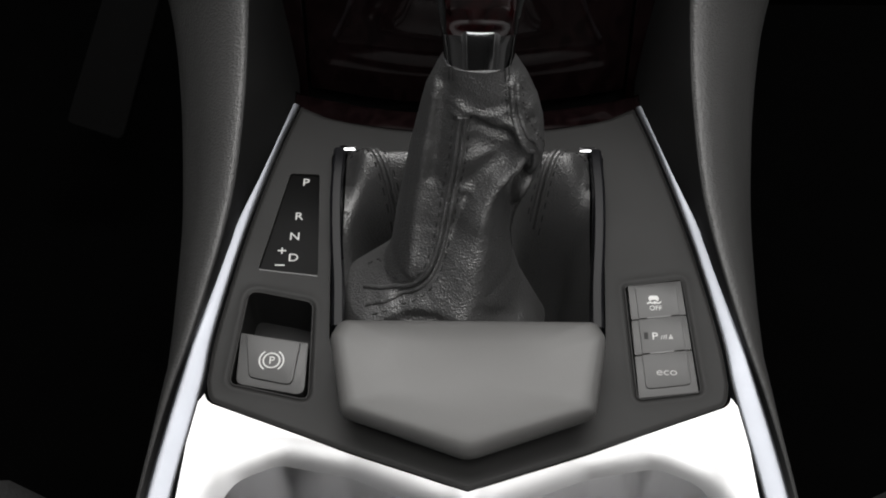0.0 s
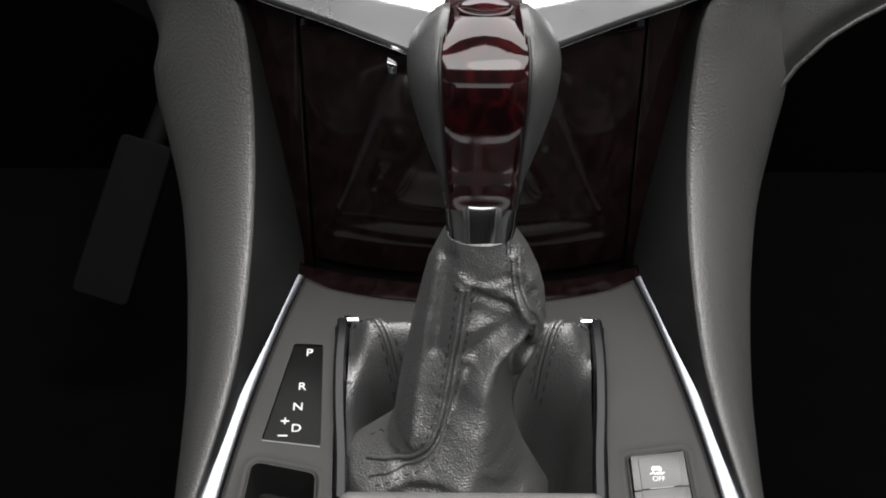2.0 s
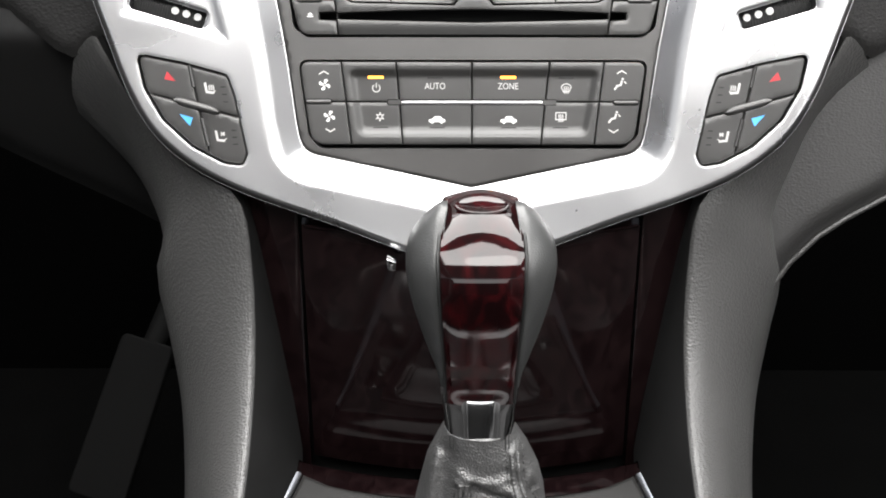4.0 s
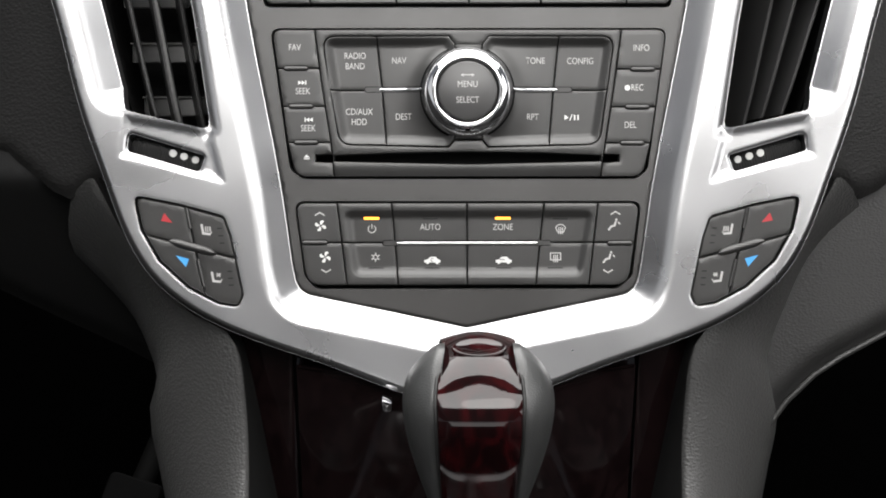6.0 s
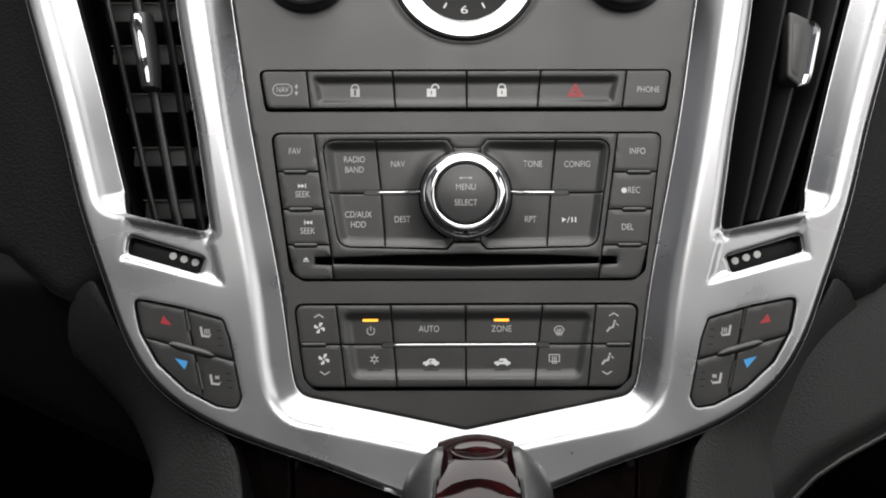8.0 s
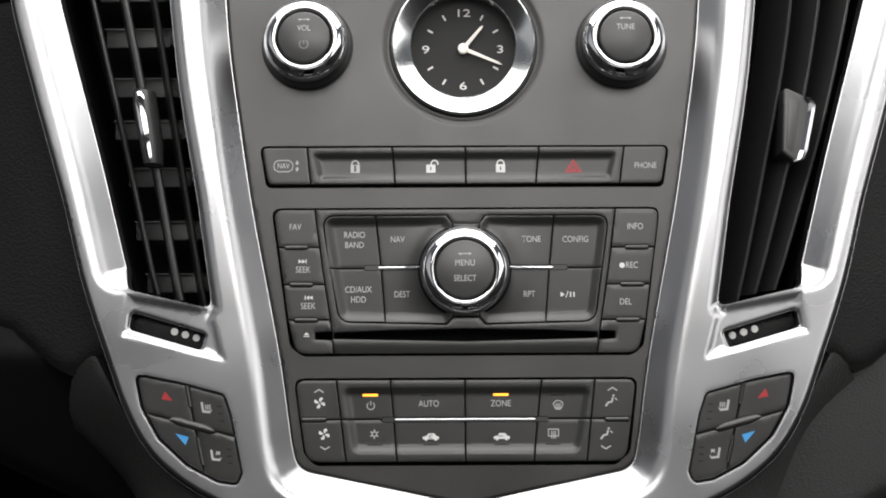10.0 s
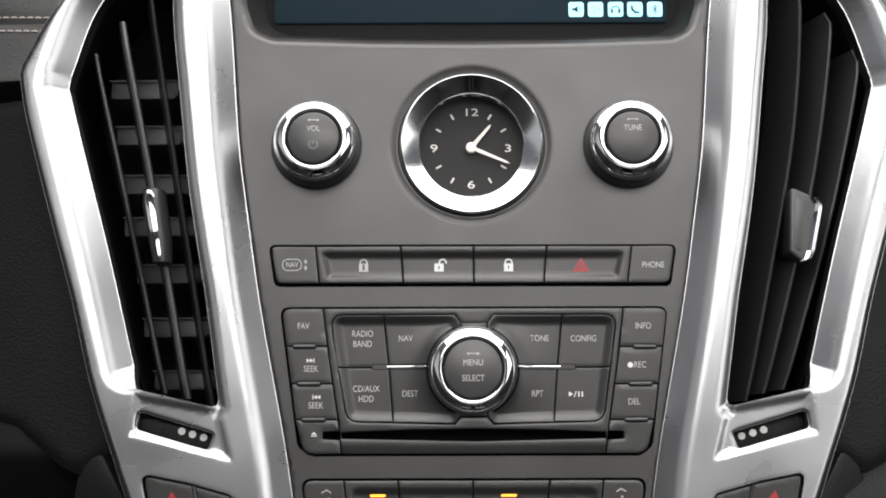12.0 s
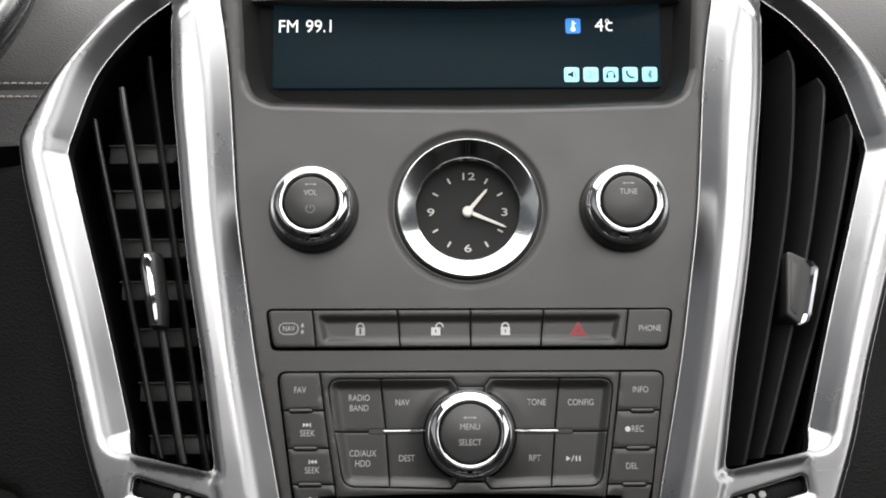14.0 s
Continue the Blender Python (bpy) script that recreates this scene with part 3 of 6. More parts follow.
# ---- wood storage door under the stack ----
def bowed(lo, hi, bow, x0, x1, nx=24, ny=14, back=(0, 9, 0)):
    """A panel from the line lo to the line hi (y, z), bowed towards the seats, with rounded rim and depth."""
    rows = []
    for j in range(ny + 1):
        row = []
        for i in range(nx + 1):
            s, x = j / ny, x0 + (x1 - x0) * i / nx
            rim = 1.0 - min(1.0, min(i, nx - i, j, ny - j) / 1.0)
            row.append((x, lo[0] + (hi[0] - lo[0]) * s - bow * (1 - (x / 78.0) ** 2) + rim * 1.0 * (back[1] > 0), lo[1] + (hi[1] - lo[1]) * s - rim * 1.0 * (back[2] < 0)))
        rows.append(row)
    bm = loft(rows, closed=False)
    ex = bmesh.ops.extrude_edge_only(bm, edges=[e for e in bm.edges if len(e.link_faces) == 1])
    for v in (g for g in ex["geom"] if isinstance(g, bmesh.types.BMVert)):
        v.co += Vector(back)
    return bm


storage = thing("storage_compartment", WORLD, "dark red-brown glossy burl wood storage compartment under the stack", "storage compartment")
door = part("door", bowed((458, 507), (472.3, 625.0), 13, -70.5, 71.0), WOOD, storage, "glossy burl wood door")
part("catch", plate(rounded([(-34.5, 622), (-30, 620), (-30.5, 616), (-33.5, 616)], 0.8, 3), -2, 2, 0.6), CHROME, door, "small chrome catch").matrix_local = Matrix.Translation((0, 0.452, 0)) @ pose(0, 0, 0, 90, 0, 0)
part("side_panel", bowed((457.5, 500), (478, 650), 13, -99, -72.2, 8), WOOD, storage)
part("side_panel", bowed((457.5, 500), (478, 650), 13, 72.6, 99, 8), WOOD, storage)
part("sill", bowed((429.5, 519.5), (445.5, 514.6), 13.0, -77, 78, 24, 4, (0, 0, -9)), WOOD, storage)
part("top_edge", tube([(x, 472.4 - 13 * (1 - (x / 78.0) ** 2), 625.2) for x in np.linspace(-69.5, 70, 30)], 0.7, 8), WOOD, door, "polished upper edge of the door")
part("backing", bowed((470, 480), (487, 632), 10, -105, 105), BLACK, storage)

# ---- console deck ----
DECK_R = [(73, 46), (80.5, 21), (90.5, -21), (98.3, -67.5), (100, -89)]
DECK_EDGE = [tuple(p) for p in smooth_curve(DECK_R, 30)] + rounded([(100, -89), (98.5, -97.5), (46, -117.3)], [0, 6, 0], 5)[1:] + [(0, -133)]
RAIL_OUT = [tuple(p) for p in smooth_curve([(75.5, 46), (85.5, 11), (99, -33), (108, -82), (116, -136), (122, -200)], 50)]
GATE = rounded([(-57.5, 19.5), (57.5, 19.5), (53.5, -72), (-53.5, -72)], 2.0, 4)
BRAKE = rounded([(-86.5, -48.5), (-60.8, -54), (-60, -97.4), (-90.5, -90.5)], [4, 4, 3, 3], 4)
KEYPAD = rounded([(62.3, -45.5), (85.5, -41.8), (88.4, -92.6), (64, -96)], 2.0, 4)
GEARS = rounded([(-74.2, 9.3), (-62, 8.8), (-59.8, -41.3), (-83.8, -38.4)], 1.2, 3)
deck_out = [(p[0] * 0.992, p[1]) for p in mirrored(DECK_EDGE) + DECK_EDGE[-2::-1]] + [(62, 40.5), (50, 37.2), (36, 34.6), (20, 32.8), (0, 32.2), (-20, 32.8), (-36, 34.6), (-50, 37.2), (-62, 40.5)]


def deck_relief(p):
    return -0.8 * (1 - step01(far(p, deck_out, True) / 1.5)) - 0.5 * (1 - step01(np.minimum(far(p, BRAKE, True), far(p, KEYPAD, True)) / 1.2)) + 0.35 * np.exp(-((np.minimum(far(p, BRAKE, True), far(p, KEYPAD, True)) - 2.0) / 1.2) ** 2)


deck = thing("console_deck", CONSOLE, "charcoal plastic top plate of the centre console", "console panel")
part("plate", sheet(deck_out, [GATE, BRAKE, KEYPAD, GEARS], deck_relief, 2.2, 7.0, (0.6, 1.3, 2.0, 2.8, 3.8)), DECK, deck)

for hole in (BRAKE, KEYPAD):
    part("pocket_rim", tube([(*p, -0.15 if hole is BRAKE else -0.1) for p in hole + hole[:2]], 0.38, 6), DECK, deck, "thin moulded rim")

RAIL_IN = [tuple(p) for p in smooth_curve(DECK_R + [(103, -110), (107, -140), (112, -200)], 60)]


def console_rail(side):
    o, i = np.array(RAIL_OUT), smooth_curve(RAIL_IN, 50)
    rings = []
    for a, b in zip(o, i):
        b = b + (a - b) * 0.06
        w = np.linalg.norm(a - b)
        prof = [(0, -8), (0, 0.1), (0.05, 0.5), (0.14, 0.8), (0.35, 1.2), (0.65, 1.6), (0.86, 1.7), (0.95, 1.4), (1.0, 0.8), (1.0, -8)]
        rings.append([(side * (b[0] + (a[0] - b[0]) * s), b[1] + (a[1] - b[1]) * s, h) for s, h in prof])
    th = thing("console_rail", CONSOLE, "satin silver rail along the edge of the console", "console trim", "console rails")
    part("rail", loft(rings), RAIL, th)
    part("groove", tube([(side * (b[0] + (a[0] - b[0]) * 0.05), b[1] + (a[1] - b[1]) * 0.05, 0.25) for a, b in zip(o, i)], 0.35, 6), BLACK, th, "dark groove along the rail")


console_rail(-1)
console_rail(1)

cup_out = [(-103, -101)] + [(p[0] - 0.2, p[1] - 0.8) for p in mirrored(DECK_EDGE)[-8:-1]] + [(0, -134)] + [(p[0] + 0.2, p[1] - 0.8) for p in DECK_EDGE[-2:-9:-1]] + [(103, -101), (105.5, -140), (110, -205), (-110, -205), (-105.5, -140)]
CUP_L = rounded([(-96, -152), (-86, -129), (-70, -121.8), (-44, -126.5), (-7, -141), (-6, -192), (-99, -192)], [8, 16, 14, 20, 10, 8, 8], 8)
CUP_R = mirrored(CUP_L)


def cup_relief(p):
    d = np.minimum(far(p, CUP_L, True), far(p, CUP_R, True))
    return 0.3 - 5.0 * (1 - ramp01(d / 12.0, 0.9))


cupholder = thing("cup_holder", CONSOLE, "satin silver cup holder plate with two round wells", "cup holder")
part("plate", sheet(cup_out, [CUP_L, CUP_R], cup_relief, 2.2, 4.0, (1.0, 2.4, 4.2, 6.4, 9.0, 12.0)), SILVER_PLATE, cupholder)
for lp in (CUP_L, CUP_R):
    c = np.mean(np.array(lp), axis=0)
    part("well", loft([[(x + (c[0] - x) * k, y + (c[1] - y) * k, z) for x, y in lp] for z, k in ((-62, 0.3), (-60, 0.16), (-52, 0.10), (-30, 0.05), (-16, 0.022), (-8, 0.006), (-4.6, 0.0))], caps=(True, False)), SILVER_PLATE, cupholder, sharp=60)

# ---- pad behind the gear lever ----
def pad_shape():
    rings = []
    for z, grow in ((9, -4), (9.8, -1.5), (12, -0.3), (15, 0), (17.4, -0.5), (19.0, -1.7), (19.9, -3.6), (20.3, -7), (20.6, -14), (20.8, -24)):
        base = rounded([(-49, -71), (49, -71), (52, -78), (46.5, -109.5), (0, -126), (-46.5, -109.5), (-52, -78)], [3, 3, 5, 4, 13, 4, 5], 6)
        c = np.array([0, -97.0])
        ring = []
        for p in base:
            d = np.array(p) - c
            q = c + d * (1 + grow / np.linalg.norm(d))
            ring.append((q[0], q[1], z + 0.02 * (q[1] + 97) - 3.2 * ((q[1] + 97) / 28) ** 2 - 0.6 * (q[0] / 50) ** 2))
        rings.append(ring)
    return loft(rings)


palm = thing("palm_rest", CONSOLE, "charcoal soft-touch palm rest behind the gear lever", "palm rest")
part("pad", pad_shape(), PALM, palm, sharp=50)
part("stem", plate(rounded([(-44, -76), (44, -76), (40, -102), (0, -115), (-40, -102)], 6, 4), -3, 14, 0.5), BLACK, palm)


# ---- cabin shell round the camera ----
def slab(pts, thick):
    """A quad of world points (metres), thickened along its normal."""
    bm = bmesh.new()
    f = bm.faces.new([bm.verts.new(p) for p in pts])
    f.normal_update()
    n = f.normal.copy()
    ex = bmesh.ops.extrude_face_region(bm, geom=[f])
    for v in (g for g in ex["geom"] if isinstance(g, bmesh.types.BMVert)):
        v.co += n * thick
    return bm


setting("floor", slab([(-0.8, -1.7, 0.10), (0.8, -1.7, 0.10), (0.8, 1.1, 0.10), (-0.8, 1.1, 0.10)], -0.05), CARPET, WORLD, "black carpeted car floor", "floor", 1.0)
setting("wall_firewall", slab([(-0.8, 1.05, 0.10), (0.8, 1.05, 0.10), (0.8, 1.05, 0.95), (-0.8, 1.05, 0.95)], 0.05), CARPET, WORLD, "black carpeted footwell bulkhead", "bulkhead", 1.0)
for i, sx in enumerate((-1, 1)):
    setting("wall_door_%d" % (i + 1), slab([(sx * 0.78, -1.7, 0.10), (sx * 0.78, 1.1, 0.10), (sx * 0.78, 1.1, 0.96), (sx * 0.78, -1.7, 0.96)], 0.05), TRIM_DARK, WORLD, "dark trimmed car door below the window", "door trim", 1.0)
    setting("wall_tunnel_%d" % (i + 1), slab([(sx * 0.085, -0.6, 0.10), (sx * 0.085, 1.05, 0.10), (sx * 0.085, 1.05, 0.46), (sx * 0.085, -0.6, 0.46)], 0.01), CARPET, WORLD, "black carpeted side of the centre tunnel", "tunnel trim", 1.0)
    setting("trim_pillar_%d" % (i + 1), slab([(sx * 0.78, -0.85, 0.96), (sx * 0.78, -0.72, 0.96), (sx * 0.70, -0.72, 1.50), (sx * 0.70, -0.85, 1.50)], 0.04), TRIM_DARK, WORLD, "dark door pillar trim", "pillar", 1.0)
    setting("ceiling_side_%d" % (i + 1), slab([(sx * 0.42, -1.6, 1.50), (sx * 0.72, -1.6, 1.48), (sx * 0.72, 0.30, 1.44), (sx * 0.42, 0.30, 1.46)], 0.03), HEADLINER, WORLD, "grey headliner beside the glass roof", "headliner", 1.0)
setting("ceiling_front", slab([(-0.42, 0.14, 1.49), (0.42, 0.14, 1.49), (0.42, 0.36, 1.46), (-0.42, 0.36, 1.46)], 0.03), HEADLINER, WORLD, "grey headliner above the windscreen", "headliner", 1.0)
setting("ceiling_rear", slab([(-0.42, -1.6, 1.50), (0.42, -1.6, 1.50), (0.42, -0.44, 1.50), (-0.42, -0.44, 1.50)], 0.03), HEADLINER, WORLD, "grey headliner over the rear seats", "headliner", 1.0)
setting("wall_rear", slab([(-0.78, -1.68, 0.10), (0.78, -1.68, 0.10), (0.78, -1.68, 1.02), (-0.78, -1.68, 1.02)], 0.05), TRIM_DARK, WORLD, "dark trim of the rear bench", "rear trim", 1.0)
# ---- gear lever: knob, collar, boot ----
gear = thing("gear_lever", LEVER, "gear lever with leather grips, red burl inlay and black leather boot", "gear lever")
CX = 2.7


def oval(v, a, b, e=0.75, n=56, cx=CX):
    return [(cx + a * math.copysign(abs(math.cos(t)) ** e, math.cos(t)), v, b * math.copysign(abs(math.sin(t)) ** e, math.sin(t))) for t in (2 * math.pi * k / n for k in range(n))]


def collar():
    rings = []
    for v, a, b, sag in ((5, 12.0, 12.6, 0.6), (7.5, 12.3, 12.7, 1.0), (8.2, 12.5, 12.6, 1.1), (14, 12.9, 12.1, 1.7), (20, 13.4, 11.6, 2.4), (26.4, 14.1, 11.2, 3.2), (27.0, 13.8, 10.9, 3.2)):
        ring = []
        for x, y, z in oval(v, a, b, 0.8):
            t = math.atan2(z, x - CX)
            ripple = 1 + 0.010 * math.sin(7 * t + 0.6) + 0.006 * math.sin(13 * t + 1.0)
            ring.append((CX + (x - CX) * ripple, y - sag * (1 - ((x - CX) / a) ** 2), z * ripple))
        rings.append(ring)
    return loft(rings)


part("collar", collar(), COLLAR, gear, "polished chrome collar", sharp=55)
INLAY_W = ([10, 30, 45, 70, 82, 89, 95], [11.4, 11.8, 12.6, 13.8, 14.2, 13.6, 12.4])
prof = smooth_curve([(25.8, 14.2, 10.6), (31, 15.2, 12.0), (40, 18.2, 15.0), (52, 22.0, 18.6), (64, 25.0, 20.6), (74, 26.0, 20.4), (81, 24.8, 17.8), (86, 22.0, 14.6), (90, 18.6, 11.0), (92.8, 15.6, 7.6), (94.2, 13.8, 4.6)], 44)
for side, nm in ((-1, "grip"), (1, "grip")):
    rings = []
    for v, a, b in prof:
        w = float(np.interp(v, *INLAY_W))
        ring = []
        for k in range(33):
            t = math.pi / 2 - math.pi * k / 32
            x, z = max(a * math.copysign(abs(math.cos(t)) ** 0.8, math.cos(t)), w - 1.0), b * math.copysign(abs(math.sin(t)) ** 0.8, math.sin(t))
            d = max(0.0, 1 - (x - w + 1.0) / 2.2)
            ring.append((CX + side * x, v - 0.5 * d, z * (1 - 0.10 * d)))
        rings.append(ring)
    part(nm, loft(rings), GRIP, gear, "grey leather side grip", sharp=60)
line = smooth_curve([(22.0, 10.2), (31, 11.9), (42, 15.4), (52, 18.4), (61, 20.6), (69, 21.8), (75, 21.4), (80.5, 19.0), (85.3, 15.2), (89.2, 10.6), (92.4, 3.5), (93.6, -7), (91.5, -17), (83, -22)], 70)
inlay = []
for v, n in line:
    w = float(np.interp(v, *INLAY_W))
    inlay.append([(CX + w * s, v + max(0, min(1, (v - 84) / 9)) * (1.2 - 3.6 * s * s), n + 0.5 - 1.0 * abs(s) ** 4 - (2.5 if abs(s) == 1 else 0)) for s in (-1, -0.985, -0.93, -0.8, -0.6, -0.3, 0, 0.3, 0.6, 0.8, 0.93, 0.985, 1)])
part("inlay", loft(inlay, closed=False), WOOD_KNOB, gear, "glossy red burl wood inlay", sharp=60)
for s in (-1, 1):
    part("seam", tube([(CX + s * (float(np.interp(v, *INLAY_W)) + 0.5), v - 2.6 * max(0, min(1, (v - 84) / 9)), n - 1.5) for v, n in line[:52:2]], 0.6, 6), BLACK, gear, "black joint beside the inlay")
button = []
for r, dz in ((1.0, -0.5), (0.97, 0.1), (0.9, 0.22), (0.82, 0.1), (0.4, 0.02), (0.0, 0.0)):
    button.append([(CX + 9.5 * r * math.cos(a), 93.2 + 1.3 * r * math.sin(a) + dz + 0.9, 1.6 - 5.0 * r * math.sin(a) + dz * 0.3) for a in (2 * math.pi * k / 40 for k in range(40))])
part("release_button", loft(button), WOOD_KNOB, gear, "oval release button in the top", sharp=60)

# boot column: front skin n(u, v) with folds, wrapped round behind
EDGE_L = [(30, -8.5), (8.5, -10.2), (4.5, -12.4), (-4, -16.4), (-13, -18.6), (-29, -22.2), (-58, -27.6), (-76, -30.2), (-83, -33), (-89, -41), (-95, -50), (-104, -57), (-112, -60)]
EDGE_R = [(30, 15.5), (8.5, 15.4), (1, 20.3), (-8, 24.4), (-16, 26.6), (-27, 27.8), (-35, 27.2), (-43, 25.0), (-52, 21.0), (-60, 18.0), (-68, 16.6), (-80, 17.5), (-92, 21.5), (-112, 32)]
FOLD = [(8, -10.4), (13.9, -12.3), (18.8, -18.4), (20, -24.6), (16.8, -30.7), (10.8, -36.8), (7.2, -43), (5.4, -50), (4.4, -58), (2.6, -68), (0.5, -80), (-2, -97)]
SEAM_A = [(-2.8, -9), (-3.4, -15), (-4.7, -27), (-7.4, -44), (-10.2, -60), (-14.0, -71.5), (-20, -79.0), (-29, -84.5), (-40, -90.5)]
SEAM_B = [(15.1, 2.7), (16.1, -8), (19.0, -16.6), (24.0, -26), (24.6, -31.5), (23.2, -36.5)]


def boot_n(u, v):
    u, v = np.asarray(u, float), np.asarray(v, float)
    l = np.interp(-v, [-p[0] for p in EDGE_L], [p[1] for p in EDGE_L])
    r = np.interp(-v, [-p[0] for p in EDGE_R], [p[1] for p in EDGE_R])
    c, a = (l + r) / 2, (r - l) / 2
    b = np.interp(-v, [-8.5, 6, 30, 42, 55, 70, 85, 97, 112], [13.1, 12.8, 14.5, 15.5, 18, 24, 30, 33, 36])
    x = np.clip((u - c) / a, -1, 1)
    n = b * (1 - np.abs(x) ** 2.6) ** 0.5
    p = np.stack([u.ravel(), v.ravel()], 1)

    def ridge(line, w):
        return np.exp(-(far(p, smooth_curve(line, 40)) / w) ** 2).reshape(u.shape)
    # one long fold: a tight lip round the upper panel that widens into the near roll of the column
    path = smooth_curve(FOLD, 90)
    gap = p[:, None] - path[None]
    k = np.argmin((gap ** 2).sum(2), axis=1)
    along = k / 89.0
    d = np.linalg.norm(gap[np.arange(len(p)), k], axis=1)
    wide = np.interp(along, [0, 0.28, 0.42, 0.55, 0.75, 1], [2.6, 3.2, 4.6, 7.0, 10.0, 13.0])
    tall = np.interp(along, [0, 0.10, 0.28, 0.45, 0.7, 1], [0.5, 4.0, 5.6, 6.8, 6.5, 4.0])
    n = n + (tall * np.exp(-(d / wide) ** 2)).reshape(u.shape)
    n = n - 10.0 * ridge([(18.5, -38), (14.8, -43.5), (14.2, -50), (16.5, -60), (21, -74)], 4.2) - 2.4 * ridge([(21.5, -14), (23, -20), (22.6, -27), (18.6, -34.5)], 1.7)
    n = n - 2.8 * ridge([(-1.5, -44), (-5.0, -53), (-7.8, -60.5), (-11.8, -69.5), (-18, -77.5), (-27, -85)], 2.3)
    n = n - 3.2 * ridge([(3, -20), (9, -22), (11, -26), (7, -31), (1, -37)], 5.5) - 3.6 * ridge([(1, -12), (7, -15.2), (13, -17)], 2.8)
    n = n + 2.2 * ridge([(-13.5, 0), (-15.5, -14), (-17.5, -30), (-20.5, -50), (-23.5, -74)], 2.6) - 1.6 * ridge([(-9, 2), (-10.5, -12), (-12, -26), (-13, -36)], 3.2)
    n = n + 1.0 * ridge([(-5, -5), (1, -8), (8, -8.5), (13, -7)], 1.8) + 0.9 * ridge([(3, -9), (5, -12), (10, -12.5)], 1.2) + 0.8 * ridge([(-6, -8), (-1, -12), (3, -13)], 1.2) + 0.8 * ridge([(14, -2), (19, -5), (22, -9)], 1.4)
    n = n + 0.9 * ridge(SEAM_A, 3.0) + 1.5 * ridge(SEAM_B, 2.2)
    n = n - 1.4 * ridge([(-38, -100), (-24, -91), (-12, -88)], 2.2) + 1.2 * ridge([(-42, -97), (-28, -88), (-18, -83)], 2.2) - 1.2 * ridge([(4, -84), (12, -92), (19, -98)], 2.2) + 0.9 * ridge([(-4, -86), (4, -93), (10, -99)], 2.4)
    q = np.stack([u.ravel() * 0.11, v.ravel() * 0.09, 0 * u.ravel()], 1)
    n = n + 0.6 * np.array([noise.noise(Vector(w)) for w in q]).reshape(u.shape) + 0.2 * np.array([noise.noise(Vector(w * 3.1)) for w in q]).reshape(u.shape)
    return n


def boot_column():
    vs = np.linspace(9.0, -112, 150)
    rings = []
    for v in vs:
        l = float(np.interp(-v, [-p[0] for p in EDGE_L], [p[1] for p in EDGE_L]))
        r = float(np.interp(-v, [-p[0] for p in EDGE_R], [p[1] for p in EDGE_R]))
        t = np.linspace(0, math.pi, 61)
        u = (l + r) / 2 - (r - l) / 2 * np.cos(t)
        front = boot_n(u, np.full(61, v))
        front = np.maximum(front, -4.0 * np.sin(t) + 1.0)
        back = -np.interp(-v, [-8, 30, 60, 104], [13, 16, 20, 26]) * np.sin(t)
        rings.append([(a, v, n) for a, n in zip(u, front)] + [(a, v, n) for a, n in list(zip(u, back))[-2:0:-2]])
    return loft(rings, caps=(True, False))


boot = part("boot", boot_column(), LEATHER, gear, "black grained leather boot with folds", sharp=80)

def seam_rows(path, place, off, n, parent, stitches=True):
    c = smooth_curve(path, n)
    d = np.gradient(c, axis=0)
    d /= np.linalg.norm(d, axis=1)[:, None]
    nrm = np.stack([-d[:, 1], d[:, 0]], 1)
    for s in (-1, 1):
        q = c + nrm * off * 0.8 * s
        part("seam", tube([place(*p, 0.1) for p in q], 1.0, 8), LEATHER, parent, "raised leather seam", sharp=80)
        q = smooth_curve(c + nrm * off * 2.3 * s, int(n * 1.4))
        for k in range(0, len(q) - 1, 2):
            part("stitch", tube([place(*q[k], -0.15), place(*(q[k] * 0.5 + q[k + 1] * 0.5), 0.22), place(*q[k + 1], -0.15)], 0.32, 5), THREAD, parent)


seam_rows(SEAM_A, lambda u, v, h: (u, v, float(boot_n(np.array([u]), np.array([v]))[0]) + h), 1.3, 34, boot)
seam_rows(SEAM_B, lambda u, v, h: (u, v, float(boot_n(np.array([u]), np.array([v]))[0]) + h), 1.3, 26, boot)
for s in (-10.5, -9.2, 9.2, 10.5):
    part("stitch", tube([(CX + s, 8.6, float(boot_n(np.array([CX + s]), np.array([8.0]))[0]) + 0.1), (CX + s, 6.4, float(boot_n(np.array([CX + s]), np.array([6.4]))[0]) + 0.3), (CX + s, 4.2, float(boot_n(np.array([CX + s]), np.array([4.2]))[0]) + 0.1)], 0.3, 5), THREAD, boot)

# leather skirt in the gate
gate = thing("gear_gate", CONSOLE, "gear gate with black leather skirt and gloss black side bars", "gear gate")
SKIRT = rounded([(-51, 18.5), (51, 18.5), (50, -72), (-50, -72)], 4, 4)


def skirt_relief(p):
    d = far(p, SKIRT, True)
    u, v = p[:, 0], p[:, 1]
    rear = step01((v + 38) / 45)
    z = 1.5 + 15.0 * step01(d / 14) * (0.12 + 0.88 * rear) + 5.0 * np.exp(-((d - 7) / 5) ** 2) * (0.55 + 0.45 * rear)
    z -= 80.0 * np.exp(-((np.abs(np.abs(u - 2) - 32) / 14) ** 4 + (np.abs(v + 40) / 34) ** 4))
    z -= 4.0 * step01((-40 - v) / 20)
    z += 0.8 * np.array([noise.noise(Vector((a * 0.08, b * 0.08, 3.0))) for a, b in zip(u, v)])
    return z


